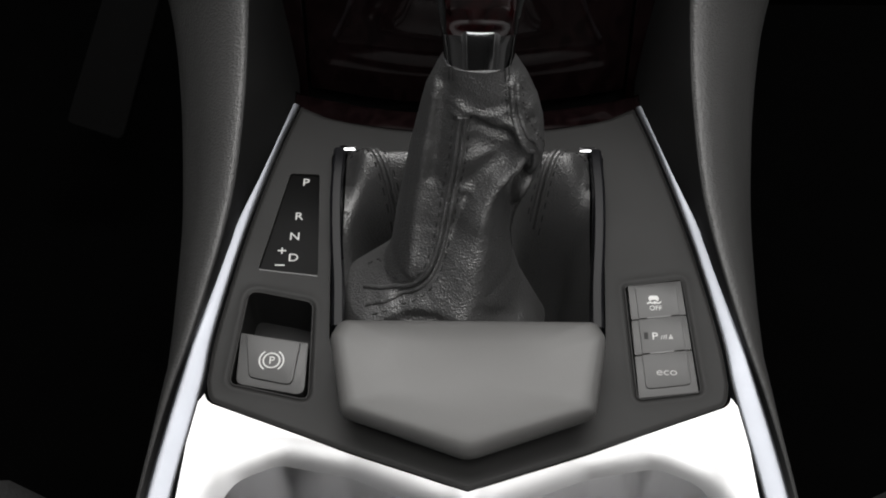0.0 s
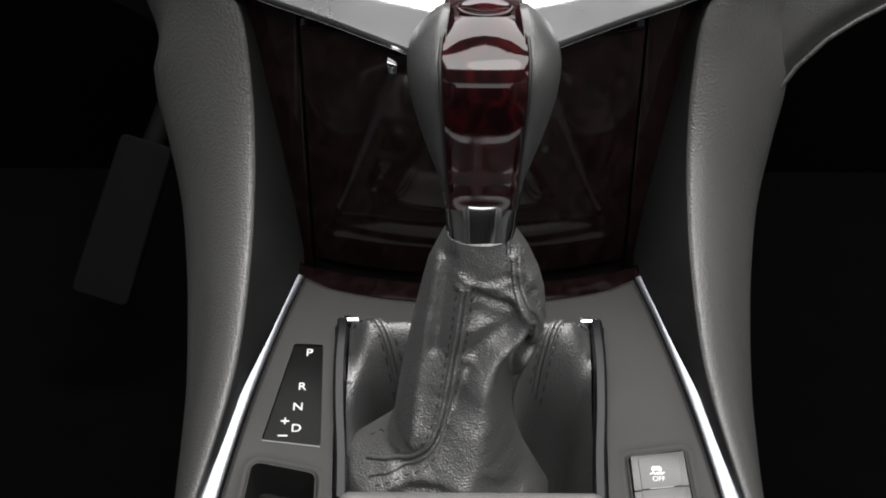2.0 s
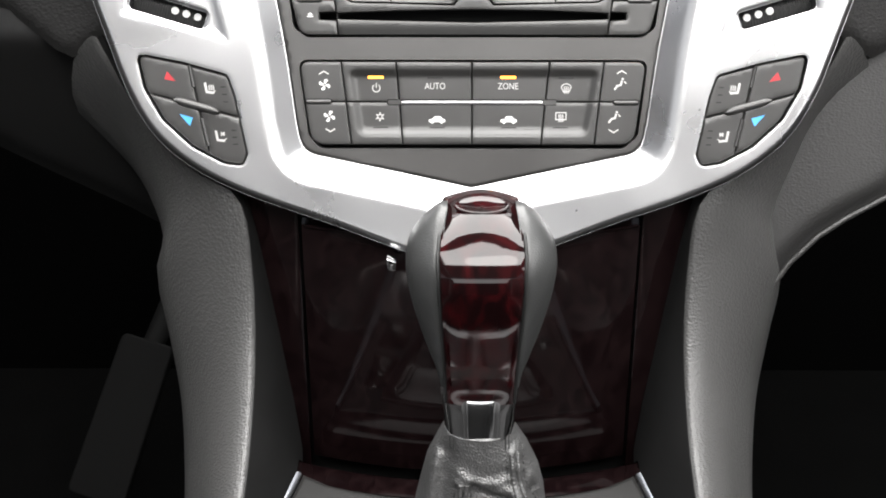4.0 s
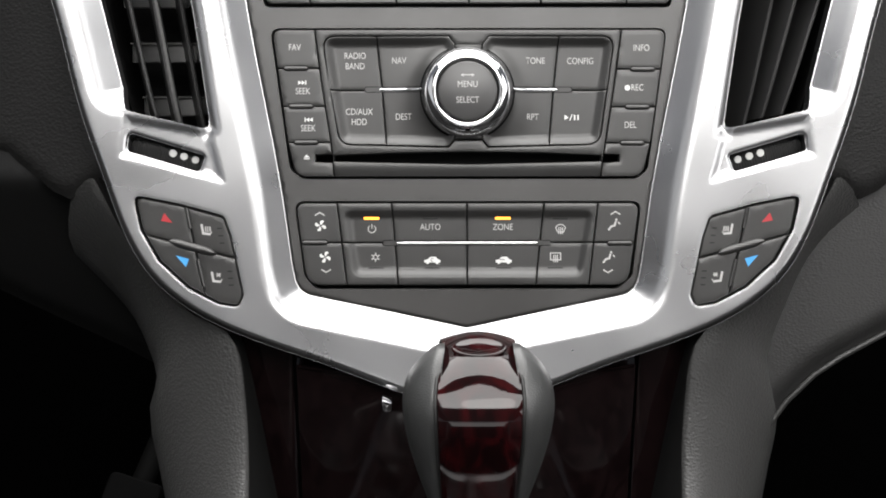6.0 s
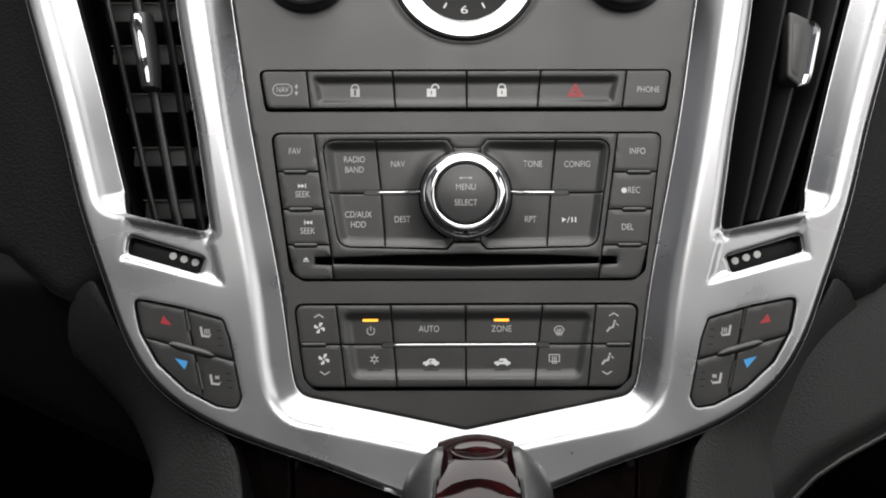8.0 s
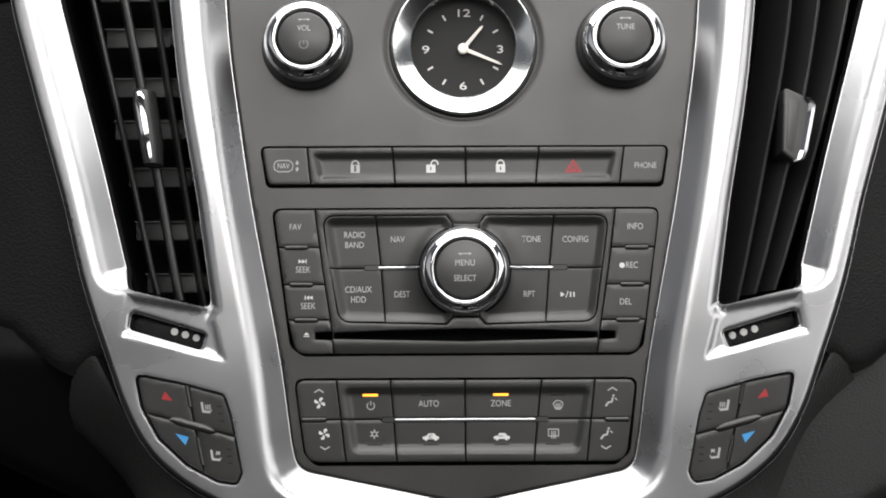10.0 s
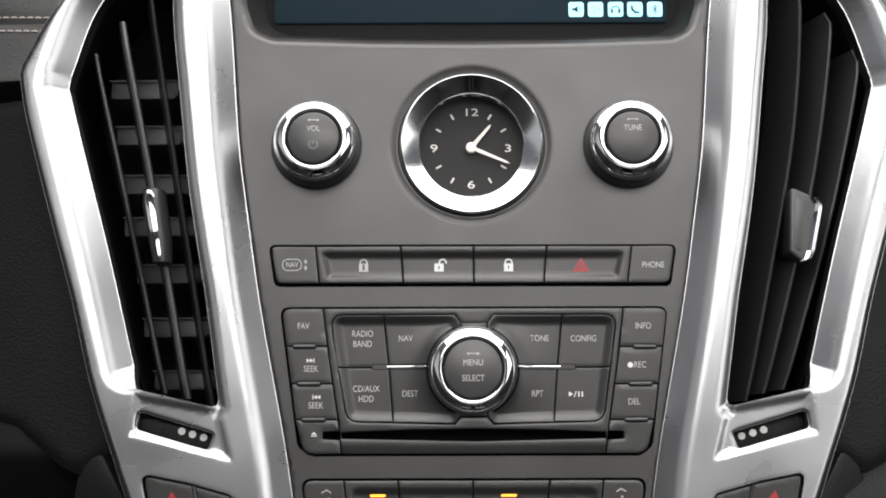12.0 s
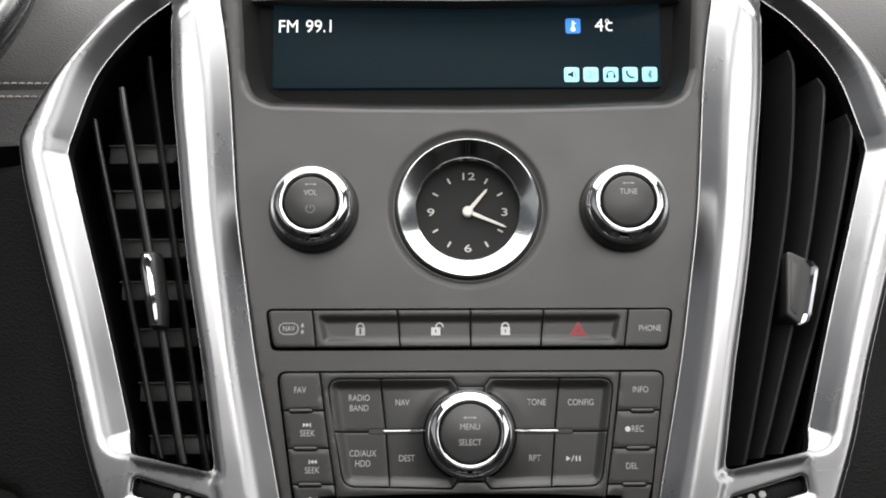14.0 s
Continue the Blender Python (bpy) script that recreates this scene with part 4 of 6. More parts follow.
skirt = part("skirt", sheet(SKIRT, [], skirt_relief, 2.0, 8.0), LEATHER, gate, "black leather skirt with stitched corner seams", sharp=80)
for path in ([(-48, 17), (-41.2, 13.5), (-34.3, 3.9), (-28, -8), (-24, -20)], [(49, 17), (40.3, 14.5), (34, 6), (28, -6)]):
    seam_rows(path, lambda u, v, h: (u, v, float(skirt_relief(np.array([[u, v]]))[0]) + h), 1.2, 22, skirt)
for s in (-1, 1):
    c = smooth_curve([(s * 53.6, 18.5), (s * 54.0, -2), (s * 53.0, -24), (s * 51.0, -48), (s * 50.0, -68)], 30)
    rings = [[(x - s * 2.4, v, -3), (x - s * 2.4, v, 5.0), (x - s * 1.6, v, 6.2), (x + s * 1.4, v, 6.4), (x + s * 2.6, v, 5.0), (x + s * 2.8, v, -3)] for x, v in c]
    bar = part("side_bar", loft(rings), BARBLACK, gate, "gloss black bar beside the boot")
    part("end_cap", plate(rounded(box_pts(s * 50.5 - 3.6, 17.2, s * 50.5 + 3.6, 20.0), 0.8, 3), -2, 6.0, 0.8), CHROME, bar, "bright chrome end")
part("rear_frame", plate(rounded(box_pts(-57, 18.7, 57, 21.0), 0.8, 3), -3, 1.2, 0.6), CHARCOAL, gate)

# ---- gear position panel ----
positions = thing("gear_position_panel", CONSOLE, "gloss black gear position panel with white letters", "indicator panel")
part("panel", plate([(p[0] * 0.999, p[1]) for p in GEARS], -6, -0.9, 0.2), PANELBLACK, positions)
for ch, u, v in (("P", -67.6, 5.1), ("R", -69.4, -12.2), ("N", -70.4, -22.2), ("D", -70.3, -32.6)):
    writing(ch, 3.6, PRINT, positions, u, v, -0.85, 1.12, "letter")
icon([("line", 0.55, [(-1.5, 0), (1.5, 0)]), ("line", 0.55, [(0, -1.3), (0, 1.3)])], PRINT, positions, -75.1, -29.1, -0.88, 1.0, "plus_sign", 0.06)
icon([("line", 0.55, [(-1.7, 0), (1.7, 0)])], PRINT, positions, -75.5, -36.1, -0.88, 1.0, "minus_sign", 0.06)
part("lower_lip", tube([(-83.4, -39.0, 0.1), (-60.0, -41.9, 0.1)], 0.3, 6), SATIN_GREY, positions, "grey lower edge")

# ---- parking brake switch ----
parking = thing("parking_brake_switch", CONSOLE, "charcoal parking brake switch in a deep pocket", "switch")
pocket = bmesh.new()
loop = [[(p[0] * (1 - 0.0) + (-75 - p[0]) * k, p[1] + (-73 - p[1]) * k, z) for p in BRAKE] for z, k in ((-1.0, 0.0), (-14, 0.04), (-20, 0.10))]
part("pocket", loft([loop[2], loop[1], loop[0]], caps=(True, False)), BLACK, parking, "dark pocket")


def rocker(pts, z_back, z_front):
    """A slab that tilts from its far to its near edge."""
    bm = plate(pts, -12, 0, 0.7)
    v0, v1 = max(p[1] for p in pts), min(p[1] for p in pts)
    for q in bm.verts:
        if q.co.z > -6:
            q.co.z += z_back + (z_front - z_back) * (v0 - q.co.y) / (v0 - v1)
    return bm


key = part("key", rocker(rounded([(-88.0, -68.6), (-61.4, -72.8), (-61.8, -95.0), (-88.2, -90.4)], [0.8, 0.8, 3.5, 3.5], 4), 1.0, -0.4), BUTTON, parking)
part("key_face", rocker(rounded([(-85.6, -69.6), (-64.4, -73.0), (-66.6, -91.2), (-83.4, -87.8)], [0.6, 0.6, 3, 3], 4), 2.0, 0.7), BUTTON, key)
icon([("ring", 0, 0, 2.5, 3.0, 0, 360), ("ring", 0, 0, 3.8, 4.3, -55, 55), ("ring", 0, 0, 3.8, 4.3, 125, 235)], PRINT, key, -75.0, -81.1, 1.45, 1.14, "brake_symbol", 0.08)
writing("P", 3.2, PRINT, key, -74.9, -81.2, 1.55, 1.0, "letter")

# ---- three keys beside the lever ----
keypad = thing("console_keypad", CONSOLE, "column of three charcoal keys with white symbols", "key panel")
part("tray", plate(KEYPAD, -9, -4, 0), BLACK, keypad)


def keypad_u(v):
    return np.interp(-v, [42, 96], [63.2, 64.2]), np.interp(-v, [42, 96], [85.3, 88.0])


for name, v0, v1 in (("traction_key", -45.4, -61.2), ("parking_aid_key", -61.5, -77.0), ("economy_key", -77.3, -95.6)):
    (l0, r0), (l1, r1) = keypad_u(v0), keypad_u(v1)
    sl = 0.125
    def row(u, v):
        return (u, v + sl * (u - 63))
    key = part(name, plate(rounded([row(l0 + 0.4, v0), row(r0 - 0.5, v0 + 0.1), row(r1 - 0.5, v1), row(l1 + 0.4, v1)], 0.7, 3), -6, 0.2, 0.35), BUTTON, keypad)
    part("key_face", plate(rounded([row(l0 + 3.2, v0 - (1.2 if name[0] == "t" else 0)), row(r0 - 2.6, v0 - (1.2 if name[0] == "t" else 0)), row(r1 - 3.0, v1 + (3.4 if name[0] == "e" else 0)), row(l1 + 3.4, v1 + (3.4 if name[0] == "e" else 0))], [0.5, 0.5, 2.0 if name[0] == "e" else 0.4, 2.0 if name[0] == "e" else 0.4], 4), -2, 0.7, 0.3), BUTTON, key)
    if name != "economy_key":
        part("divider_bar", plate(rounded([row(70.2, v1 + 0.1), row(79.6, v1 + 0.1), row(79.6, v1 - 0.45), row(70.2, v1 - 0.45)], 0.2, 3), -2, 0.9, 0.2), SATIN_GREY, key, "small grey bar")
    if name == "traction_key":
        writing("OFF", 2.1, PRINT, key, 73.9, -55.9, 0.72, 0.95)
        icon([[(-2.2, 1.0), (-1.5, 2.0), (1.5, 2.0), (2.2, 1.0), (2.2, 0.0), (-2.2, 0.0)], ("line", 0.6, [(-1.7, -0.4), (-1.2, 0)]), ("line", 0.6, [(1.7, -0.4), (1.2, 0)]),
              ("line", 0.6, [(-2.8, -1.9), (-1.5, -1.2), (-0.9, -1.9), (0.4, -1.1)]), ("line", 0.6, [(0.2, -2.0), (1.2, -1.3), (1.8, -1.9), (3.0, -1.1)])], PRINT, key, 73.4, -52.0, 0.72, 0.92, "skid_symbol", 0.06)
    elif name == "parking_aid_key":
        writing("P", 3.1, PRINT, key, 72.6, -68.7, 0.72, 1.1)
        icon([("line", 0.35, [(-0.9, -1.0), (-0.5, 0.3)]), ("line", 0.35, [(0.0, -1.0), (0.4, 0.5)]), ("line", 0.35, [(0.9, -1.0), (1.2, 0.7)]), [(1.8, -1.1), (3.8, -1.1), (2.9, 1.2)]], PRINT_GREY, key, 75.9, -68.7, 0.72, 1.0, "sensor_symbol", 0.06)
        icon([("line", 1.6, [(0, -0.9), (0, 0.9)])], BLACK, key, 69.2, -68.4, 0.70, 1.0, "indicator_lens", 0.05)
    else:
        writing("eco", 3.1, PRINT_GREY, key, 75.9, -84.3, 0.72, 1.25)


# ---- buttons of the stack ----
def lipped(outline, relief, step=1.8, depth=5.0, lip=0.35, drop=0.35, holes=()):
    """A button skin: its edge is turned over by a small lip."""
    def shape(p):
        return relief(p) - drop * (1 - np.clip(np.min([far(p, lp, True) for lp in (outline, *holes)], axis=0) / lip, 0, 1)) ** 2
    return sheet(outline, list(holes), shape, step, depth, (lip * 0.3, lip * 0.65, lip))


def shrink(pts, d):
    c = np.mean(np.array(pts), axis=0)
    out = []
    for i, p in enumerate(pts):
        a, b, q = np.array(pts[i - 1], float), np.array(pts[(i + 1) % len(pts)], float), np.array(p, float)
        t1, t2 = (q - a) / np.linalg.norm(q - a), (b - q) / np.linalg.norm(b - q)
        n1, n2 = np.array([-t1[1], t1[0]]), np.array([-t2[1], t2[0]])
        m = n1 + n2
        m /= max(0.3, m @ m / 2)
        s = 1 if (c - q) @ m > 0 else -1
        out.append(tuple(q + s * m * d))
    return out


def side_line(pts):
    return lambda v: float(np.interp(-v, [-p[1] for p in pts], [p[0] for p in pts]))


def key_quad(left, right, v0, v1, r=(0.4, 0.4, 0.4, 0.4), gap=0.2):
    return rounded(shrink([(left(v0), v0), (right(v0), v0), (right(v1), v1), (left(v1), v1)], gap), list(r), 4)


def slim_bar(parent, u0, u1, v, mat, h=1.4, n=1.0, name="bar", label="", relief=None, ends=(1.0, 1.0)):
    """A slim bar in a dark slot at the height n, or lying on a relief."""
    def rod(a, b, w, rise, flat):
        rings = []
        for s in np.concatenate([[0, 0.012, 0.03], np.linspace(0.06, 0.94, 22), [0.97, 0.988, 1]]):
            u = a + (b - a) * s
            g = w / 2 * (1 - max(0, 1 - min(u - a, b - u) / (w / 2)) ** 2) ** 0.5 + 0.02
            z = (float(relief(np.array([[u, v]]))[0]) if relief else n)
            rings.append([(u, v + g * y, z + rise * q) for y, q in ((-1, -4), (-1, 0.5 + flat), (-0.6, 0.9 + flat * 0.1), (0, 1.0), (0.6, 0.9 + flat * 0.1), (1, 0.5 + flat), (1, -4))])
        return loft(rings)
    part(name + "_slot", rod(u0 - ends[0], u1 + ends[1], h + 0.9, 0.09, 0.45), VENTBLACK, parent)
    if mat is CHROME:
        part(name + "_lining", rod(u0 - ends[0] + 0.4, u1 + ends[1] - 0.4, h + 0.25, 0.13, 0.45), BUTTON, parent)
        h -= 0.7
    return part(name, rod(u0, u1, h, 0.6, 0), mat, parent, label)


CHEV_UP = ("line", 0.5, [(-1.8, 0), (0, 1.1), (1.8, 0)])
BLADE = [(0.1, 0.25), (-0.25, 1.0), (0.05, 1.75), (0.85, 1.85), (1.15, 1.3), (0.6, 0.95), (0.4, 0.35)]
FAN = [[(x * c - y * s, x * s + y * c) for x, y in BLADE] for c, s in ((1, 0), (0, 1), (-1, 0), (0, -1))]
LOCK = [box_pts(-1.6, -2.2, 1.6, 0.6)]
CAR = [[(-3.4, -0.9), (3.4, -0.9), (3.4, 0.1), (2.4, 0.4), (1.4, 1.5), (-0.9, 1.5), (-2.0, 0.4), (-3.4, 0.1)], ("disc", -2.0, -0.9, 0.65), ("disc", 2.0, -0.9, 0.65)]
FIGURE = [("disc", 0.9, 1.9, 0.45), ("line", 0.7, [(0.6, 1.0), (0.2, -0.4), (-1.1, -0.7), (-2.0, -1.9)]), ("line", 0.45, [(1.6, 0.9), (2.2, 0.3)])]
SEAT = [("line", 0.95, [(-1.9, 2.2), (-1.2, -1.4), (1.6, -1.7)]), ("line", 0.4, [(1.6, -1.7), (2.4, -0.8)])]
WARM = [("line", 0.4, [(0.1 + d, 1.4), (-0.1 + d, 0.7), (0.2 + d, 0.1), (0.0 + d, -0.6)]) for d in (-0.2, 0.7, 1.6)]
COOL = [("line", 0.4, [(0.3, 1.9), (1.6, 0.5)]), ("line", 0.4, [(0.3, 0.5), (1.6, 1.9)]), ("line", 0.4, [(0.2, 1.2), (1.8, 1.2)])]

# audio panel
audio = thing("audio_panel", STACK, "charcoal audio panel with lettered keys and disc slot", "control panel")
part("tray", plate(shrink(RADIO, 0.3), -16, -9.0, 0), VENTBLACK, audio)
OL, OR_ = side_line([(-80.4, -69), (-72.4, -126), (-70, -131)]), side_line([(82.6, -69), (74.6, -126), (72, -131)])
CL, CR = side_line([(-62.8, -69), (-59.5, -94), (-55.7, -117.5), (-54.6, -131)]), side_line([(64.0, -69), (61.9, -86), (57.2, -116.6), (55.3, -131)])
RIN = rounded([(-59.8, -72), (-7.4, -72), (-4.8, -75.6), (6.4, -75.6), (9.2, -72), (61.2, -72), (54.8, -116.8), (8.8, -117.8), (6.4, -114.8), (-4.8, -114.8), (-7.4, -117.8), (-52.3, -116.8)], [5, 0, 0, 0, 0, 5, 6, 0, 0, 0, 0, 6], 5)
SLOT = [(-62.2, -121.2), (-30, -120.2), (1, -119.7), (32, -120.2), (62.8, -121.2), (62.8, -123.8), (32, -124.4), (1, -125.0), (-30, -124.4), (-62.2, -123.8)]


def radio_relief(p):
    z = 0.9 - 2.4 * inside(RIN, p) * step01(far(p, RIN, True) / 4.2)
    z += 3.6 * np.exp(-np.maximum(0, np.hypot(p[:, 0] - 0.3, p[:, 1] + 95.4) - 18) / 4.5)
    return z - 0.9 * (1 - step01((p[:, 1] + 129.5) / 3.0))


def flat_relief(p):
    return np.full(len(p), 0.9)


for rows, l, r, side in (((-69.2, -85.3, -101.0, -115.9, -130.2), OL, CL, -1), ((-69.2, -85.7, -101.3, -116.2, -130.2), CR, OR_, 1)):
    texts = (("FAV", -71.0, -76.7), ("SEEK", -67.6, -94.8), ("SEEK", -65.4, -110.1), ("", -66, -122)) if side < 0 else (("INFO", 72.2, -77.0), ("REC", 70.5, -93.4), ("DEL", 67.6, -108.8), ("", 66, -122))
    for i in range(4):
        rr = [0.4] * 4
        if i == 0:
            rr[0 if side < 0 else 1] = 3.5
        if i == 3:
            rr[3 if side < 0 else 2] = 5
        hole = []
        pts = key_quad(l, r, rows[i], rows[i + 1], rr)
        if i == 3:
            pts = rounded(shrink([(l(rows[3]), rows[3]), (r(rows[3]), rows[3]), (r(-120.8), -120.8), (-62.6 if side < 0 else 63.2, -120.8), (-62.6 if side < 0 else 63.2, -124.2), (r(-124.4), -124.2), (r(-130.2), -130.2), (l(-130.2), -130.2)]
                                 if side < 0 else [(l(rows[3]), rows[3]), (r(rows[3]), rows[3]), (r(-130.2), -130.2), (l(-130.2), -130.2), (l(-124.4), -124.2), (63.2, -124.2), (63.2, -120.8), (l(-120.8), -120.8)], 0.2), [0.3, 0.3, 0.2, 0.2, 0.2, 0.2, 0.3, 5.5] if side < 0 else [0.3, 0.3, 5.5, 0.3, 0.2, 0.2, 0.2, 0.2], 4)
        k = part("audio_key", lipped(pts, flat_relief, 2.2), BUTTON, audio)
        if i < 3:
            c = (l(rows[i + 1]) + 7.6) if side < 0 else (r(rows[i + 1]) - 7.6)
            slim_bar(k, c - 4.8, c + 4.8, rows[i + 1], BUTTON, 1.5, 0.9, "ridge", ends=(0.4, 0.4))
        tx, u, v = texts[i]
        if tx:
            writing(tx, 2.6, PRINT_GREY, k, u, v, 0.92, 0.79)
        if i in (1, 2) and side < 0:
            f = 1 if i == 1 else -1
            icon([[(-2.0, -0.9), (-0.5, 0), (-2.0, 0.9)], [(-0.5, -0.9), (1.0, 0), (-0.5, 0.9)], ("line", 0.4, [(1.3, -0.8), (1.3, 0.8)])], PRINT, k, u, v + 3.6, 0.9, 0.95, "skip_symbol", 0.06, f)
        if i == 1 and side > 0:
            icon([("disc", 0, 0, 1.15)], PRINT, k, 66.4, -93.4, 0.9, 1.0, "record_dot", 0.06)
        if i == 3 and side < 0:
            icon([[(-1.2, -0.2), (1.2, -0.2), (0, 0.9)], ("line", 0.35, [(-1.1, -0.75), (1.1, -0.75)])], PRINT, k, -66.0, -121.9, 0.9, 1.0, "eject_symbol", 0.06)
frame_out = rounded(shrink([(CL(-69.2), -69.2), (CR(-69.2), -69.2), (CR(-94), -94), (CR(-117), -117), (CR(-130.2), -130.2), (CL(-130.2), -130.2), (CL(-117.5), -117.5), (CL(-94), -94)], 0.2), 0.3, 3)
slot_mid = [(max(-54.8, min(55.6, x)), y) for x, y in SLOT]
part("mid_frame", lipped(frame_out, lambda p: 0.9 - 0.9 * (1 - step01((p[:, 1] + 129.5) / 3.0)), 1.6, 5, 0.35, 0.35, (shrink(RIN, -0.2), slot_mid)), BUTTON, audio, "charcoal frame with the disc slot")
V1, V2 = side_line([(-37.3, -72), (-34.9, -94), (-33.1, -117)]), side_line([(38.2, -72), (36.0, -94), (34.1, -117)])


def inner_key(name, pts, words):
    k = part(name, lipped(shrink(pts, 0.2), radio_relief, 0.95), BUTTON, audio)
    for tx, u, v in words:
        writing(tx, 2.6, PRINT_GREY, k, u, v, 0.06, 0.79)
        lettering = k.children[-1].data.vertices
        for w, z in zip(lettering, radio_relief(np.array([(w.co.x * 1000, w.co.y * 1000) for w in lettering]))):
            w.co.z += z * 0.001
    return k


HL = -94.2
tl = [p for p in RIN if p[0] <= -37.4 and p[1] > HL]
bl = [p for p in RIN if p[0] <= -33.2 and p[1] < HL]
tr = [p for p in RIN if p[0] >= 38.3 and p[1] > HL]
br = [p for p in RIN if p[0] >= 34.2 and p[1] < HL]
inner_key("audio_key", [(V1(HL), HL)] + [(-57.0, HL)] + sorted(tl, key=lambda p: (p[0] + p[1])) + [(V1(-72), -72)], (("RADIO", -46.2, -79.9), ("BAND", -46.2, -84.2)))
inner_key("audio_key", [(V1(-117), -117)] + sorted(bl, key=lambda p: -(p[0] - p[1]))[0:] + [(-56.6, HL), (V1(HL), HL)], (("CD/AUX", -44.5, -103.1), ("HDD", -44.5, -107.3)))
inner_key("audio_key", [(V2(-72), -72)] + sorted(tr, key=lambda p: (p[0] - p[1])) + [(58.2, HL), (V2(HL), HL)], (("CONFIG", 47.2, -82.1),))
k = inner_key("audio_key", [(V2(HL), HL), (58.0, HL)] + sorted(br, key=lambda p: -(p[0] + p[1])) + [(V2(-117), -117)], ())
icon([[(-2.9, -1.1), (-1.1, 0), (-2.9, 1.1)], ("line", 0.35, [(-0.6, -1.2), (0.4, 1.2)]), ("line", 0.6, [(1.5, -0.9), (1.5, 0.9)]), ("line", 0.6, [(3.0, -0.9), (3.0, 0.9)])], PRINT, k, 43.4, -105.4, -1.5, 0.95, "play_symbol", 0.06)
for tx, u, v, pts in (("NAV", -28.0, -81.9, [(V1(-72), -72), (-7.4, -72), (-4.8, -75.6), (-4.8, HL), (V1(HL), HL)]), ("DEST", -26.1, -105.2, [(V1(HL), HL), (-4.8, HL), (-4.8, -114.8), (-7.4, -117.8), (V1(-117), -117.2)]),
                      ("TONE", 28.6, -82.0, [(9.2, -72), (V2(-72), -72), (V2(HL), HL), (6.4, HL), (6.4, -75.6)]), ("RPT", 27.4, -105.3, [(6.4, HL), (V2(HL), HL), (V2(-117), -117.2), (8.8, -117.8), (6.4, -114.8)])):
    inner_key("audio_key", pts, ((tx, u, v),))
part("bridge", lipped(box_pts(-4.6, -114.6, 6.2, -75.8), radio_relief, 1.2), BUTTON, audio)
slim_bar(audio, -36.0, -18.0, -93.8, CHROME, 1.6, -1.5, "chrome_bar", "polished chrome bar beside the knob", radio_relief, (6.5, 0))
slim_bar(audio, 18.6, 37.5, -93.9, CHROME, 1.6, -1.5, "chrome_bar", "polished chrome bar beside the knob", radio_relief, (0, 6.5))

MC = (0.3, -95.4)
menu = thing("menu_knob", STACK, "round menu knob with polished chrome ring and charcoal cap", "control knob")
part("foot_gap", lathe([(19.6, -4), (19.6, 1.6), (18.5, 1.6)], 72, MC), VENTBLACK, menu)
part("ring", lathe([(18.9, -1), (19.0, 2.5), (18.8, 3.8), (18.2, 5.2), (17.2, 6.5), (16.0, 7.5), (14.8, 8.1), (13.9, 8.35), (13.2, 8.2), (12.8, 7.6), (12.6, 6.5), (12.5, 4)], 80, MC), KNOBRING, menu, "polished chrome ring", sharp=80)
cap = part("cap", lathe([(12.3, 4.2), (12.2, 7.9), (11.9, 8.3), (11.4, 8.5), (0, 8.9)], 64, MC), KNOBCAP, menu, sharp=60)
writing("MENU", 2.5, PRINT_GREY, cap, 0.3, -92.9, 8.8, 0.85)
writing("SELECT", 2.5, PRINT_GREY, cap, 0.3, -99.3, 8.75, 0.8)
ARROWS = [("line", 0.4, [(-1.8, 0), (1.8, 0)]), [(-3.0, -0.1), (-1.7, -0.75), (-1.9, 0.6)], [(3.0, -0.1), (1.7, -0.75), (1.9, 0.6)]]
icon(ARROWS, PRINT_GREY, cap, 0.3, -89.0, 8.72, 0.95, "arrow_symbol", 0.06)

# climate panel
climate = thing("climate_panel", STACK, "charcoal climate panel with symbol keys and amber lights", "control panel")
part("tray", plate(shrink(CLIMATE, 0.3), -16, -9.0, 0), VENTBLACK, climate)
DISH = rounded([(-51.5, -143.6), (53.2, -143.6), (48.0, -171.4), (-47.2, -171.4)], [4, 4, 5, 5], 5)


def climate_relief(p):
    return 0.9 - 1.9 * inside(DISH, p) * step01(far(p, DISH, True) / 3.6)


